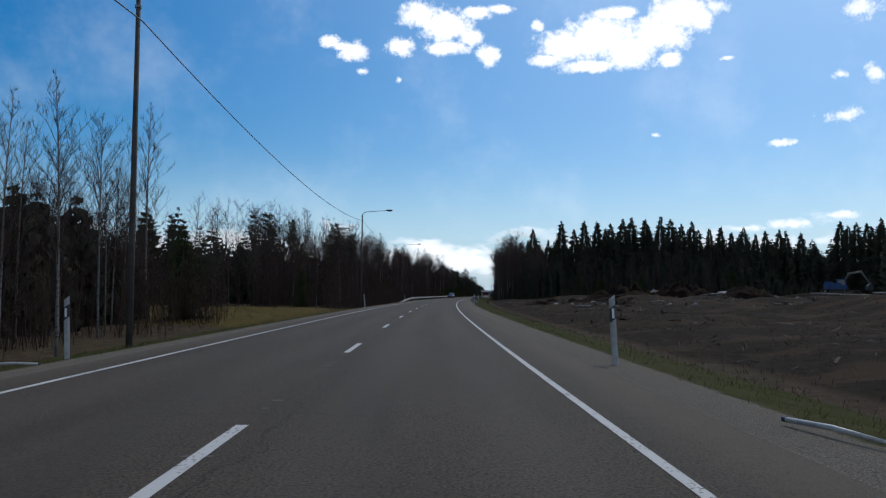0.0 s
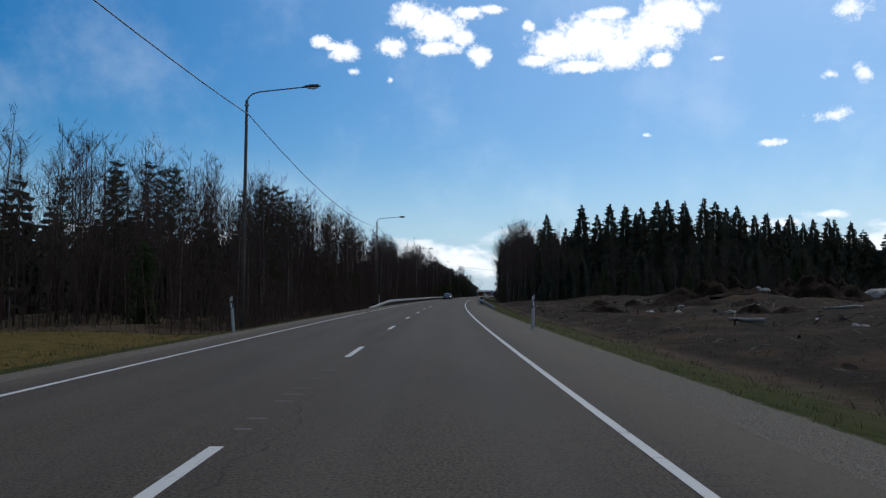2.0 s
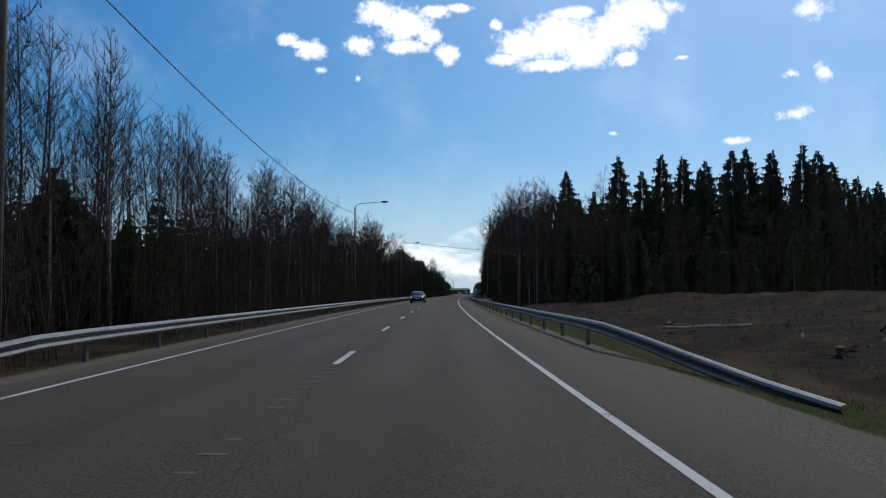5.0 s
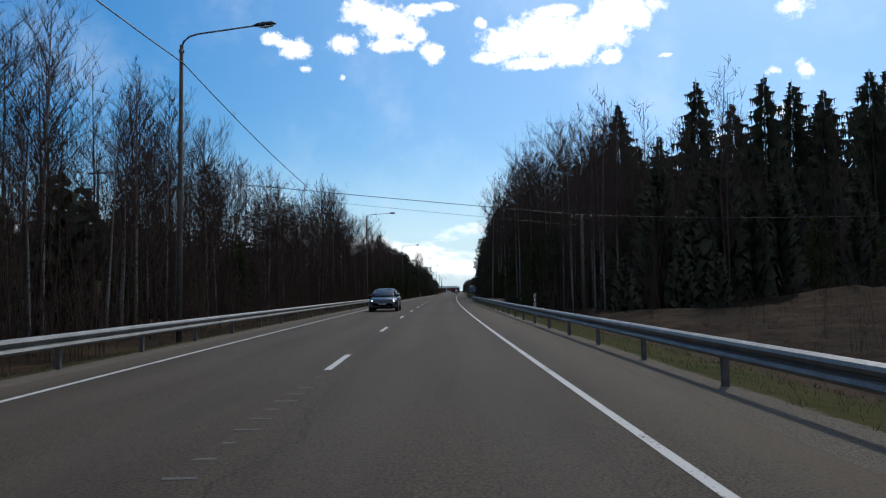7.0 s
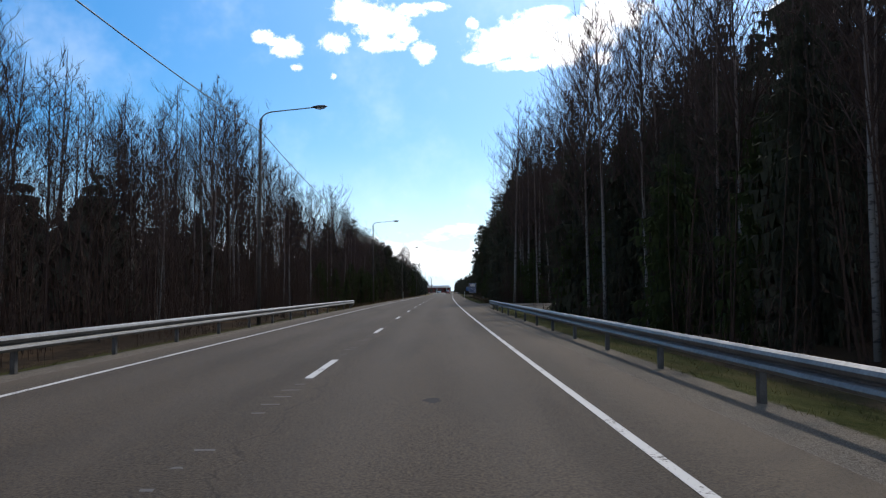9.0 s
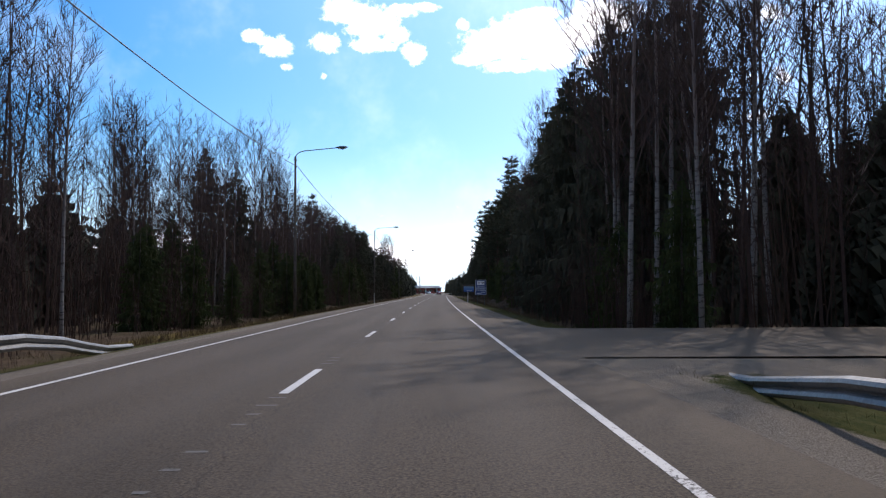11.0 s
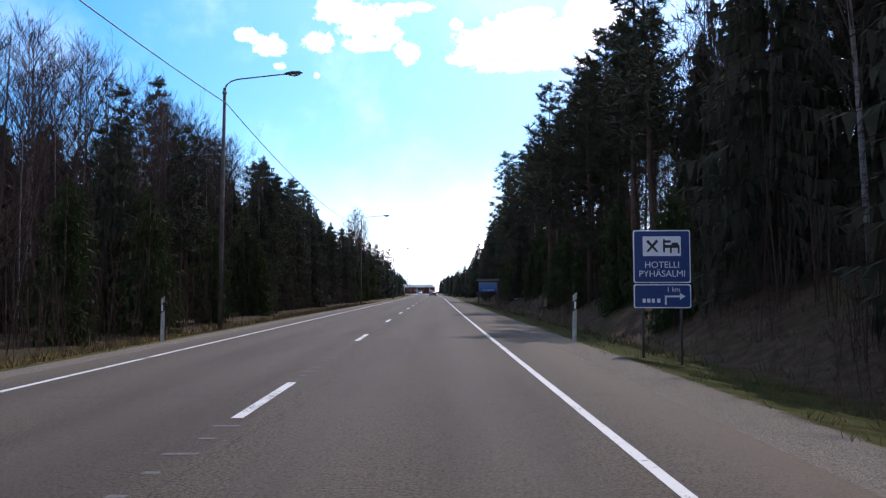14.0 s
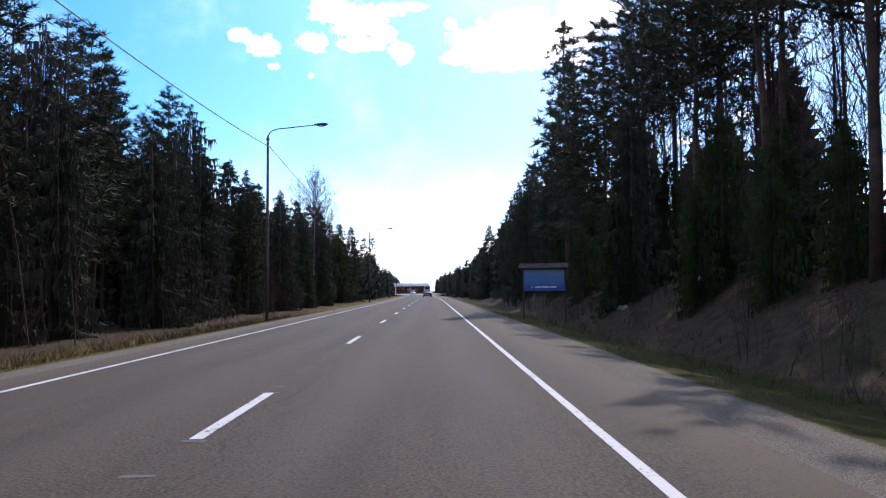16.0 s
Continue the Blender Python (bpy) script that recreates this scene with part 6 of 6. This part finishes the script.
def felled_log(s, lat, length, r, turn, seed):
    random.seed(seed)
    g = Geo()
    pts = [(rnd(-0.06, 0.06), length * (i / 4 - 0.5), rnd(-0.03, 0.03) + r * 0.7) for i in range(5)]
    g.tube(pts, [r, r * 0.95, r * 0.85, r * 0.75, r * 0.62], 8)
    for _ in range(3):
        y = rnd(-0.4, 0.4) * length
        g.tube([(0, y, r), (rnd(-0.3, 0.3), y + rnd(-0.2, 0.2), r + rnd(0.15, 0.4))], [r * 0.3, r * 0.15], 4)
    ob = new("felled_log", g.mesh("felled_log", random.choice((M_WOOD, M_WOOD, M_BIRCH))))
    x, y, z = spot(s, lat)
    ob.matrix_basis = pose(x, y, z, rnd(-3, 3), 0, turn)
    tagged(ob, "felled grey log lying on the ground", "log", "felled logs")


for i in range(34):
    random.seed(800 + i)
    felled_log(rnd(45, 172), rnd(13, 66), rnd(1.6, 5.5), rnd(0.06, 0.15), rnd(0, 180), 840 + i)


def excavator():
    root = thing("excavator", "tracked excavator with blue cab and raised boom", "excavator")
    blue = gloss("machine_blue", (0.012, 0.05, 0.15), 0.6)
    sand = gloss("machine_grey", (0.10, 0.09, 0.08), 0.7)
    for x in (-1.1, 1.1):
        g = Geo()
        ring = [(-1.7, 0.15), (-1.4, 0.0), (1.4, 0.0), (1.7, 0.15), (1.85, 0.45), (1.6, 0.85), (-1.6, 0.85), (-1.85, 0.45)]
        n = len(ring)
        g.v = [(x - 0.28, a, b) for a, b in ring] + [(x + 0.28, a, b) for a, b in ring]
        g.f = [tuple(reversed(range(n))), tuple(range(n, 2 * n))] + [(i, (i + 1) % n, n + (i + 1) % n, n + i) for i in range(n)]
        part("track", g, M_TRIM, root, "black crawler track")
    g = Geo()
    g.box((-1.3, -0.4, 0.95), (1.3, 2.1, 2.0))
    g.box((-1.2, 1.2, 2.0), (1.2, 2.0, 2.3))
    part("body", g, blue, root, "blue machine body")
    g = Geo()
    g.v = [(-1.25, -1.3, 1.0), (-0.2, -1.3, 1.0), (-0.2, 0.3, 1.0), (-1.25, 0.3, 1.0), (-1.2, -1.0, 2.8), (-0.25, -1.0, 2.8), (-0.25, 0.25, 2.8), (-1.2, 0.25, 2.8)]
    g.f = [(0, 3, 2, 1), (4, 5, 6, 7), (0, 1, 5, 4), (1, 2, 6, 5), (2, 3, 7, 6), (3, 0, 4, 7)]
    cab = part("cab", g, blue, root, "blue driver's cab")
    for x in (-1.258, -0.196):
        k = Geo()
        k.box((x, -0.85, 1.7), (x + 0.012, 0.1, 2.6))
        part("cab_window", k, M_CARGLASS, cab)
    g = Geo()
    g.tube([(0.3, -0.6, 1.6), (0.3, -2.2, 3.9), (0.3, -4.4, 4.2)], [0.26, 0.30, 0.2], 4)
    boom = part("boom", g, sand, root, "raised jointed boom")
    g = Geo()
    g.tube([(0.3, -4.2, 4.4), (0.3, -5.8, 2.0)], [0.22, 0.14], 4)
    part("stick", g, sand, boom)
    g = Geo()
    g.v = [(x, y, z) for x in (-0.3, 0.9) for y, z in ((-5.9, 2.1), (-5.3, 1.6), (-5.2, 0.9), (-5.9, 0.7), (-6.2, 1.2))]
    g.f = [(0, 1, 2, 3, 4), (9, 8, 7, 6, 5)] + [(i, 5 + i, 5 + (i + 1) % 5, (i + 1) % 5) for i in range(4)]
    part("bucket", g, M_TRIM, boom, "dark steel bucket")
    x, y = 79.0, 146.0
    root.matrix_basis = pose(x, y, 1.7, 0, 0, 80)


excavator()
lump("earth_mound", "broad flat heap under the excavator", "earth heap", "earth mounds in the clearing", 79.0, 146.0, 0.4, 9, 7, 1.9, M_DIRT, 79, 11, 28, 0.05)


# ---------- grass and straw on the verges ----------
def tufts(name, label, mat, places, height, blades, width=0.005):
    g = Geo()
    for s, lat in places:
        if by_lane(s, lat):
            continue
        x, y, z = spot(s, lat)
        for _ in range(blades):
            w, h = rnd(0, 6.28), height * rnd(0.5, 1.2)
            b = Vector((x + rnd(-0.12, 0.12), y + rnd(-0.12, 0.12), z - 0.03))
            lean = Vector((math.cos(w), math.sin(w), 0)) * h * rnd(0.2, 0.9)
            g.blade(b, b + lean + Vector((0, 0, h)), width + 0.010 * h)
    tagged(new(name, g.mesh(name, mat)), label, "grass", kind="stuff")


random.seed(51)
verge = [(rnd(0, 450), rnd(5.6, 8.8)) for _ in range(5200)] + [(rnd(0, 450), -rnd(5.2, 9.2)) for _ in range(5200)]
tufts("verge_grass", "short dry grass on the road verges", M_GRASSBLADE, verge, 0.13, 4)
low_straw = [(rnd(0, 215), 8.5 + 16 * random.random() ** 1.4) for _ in range(5200)]
tufts("clearing_straw", "short bleached straw on the turned ground", M_STRAW, low_straw, 0.17, 4, 0.006)
straw = [(rnd(292, 445), -rnd(6.0, 9.6)) for _ in range(2300)] + [(rnd(318, 445), rnd(7.6, 12)) for _ in range(1400)]
tufts("withered_grass", "tall withered straw on ditch banks", M_STRAW, straw, 0.38, 5)
meadow = [(rnd(38, 84), -rnd(6.5, 26)) for _ in range(3500)]
tufts("meadow_grass", "yellowed last year's grass on the meadow", M_STRAW, meadow, 0.16, 4)
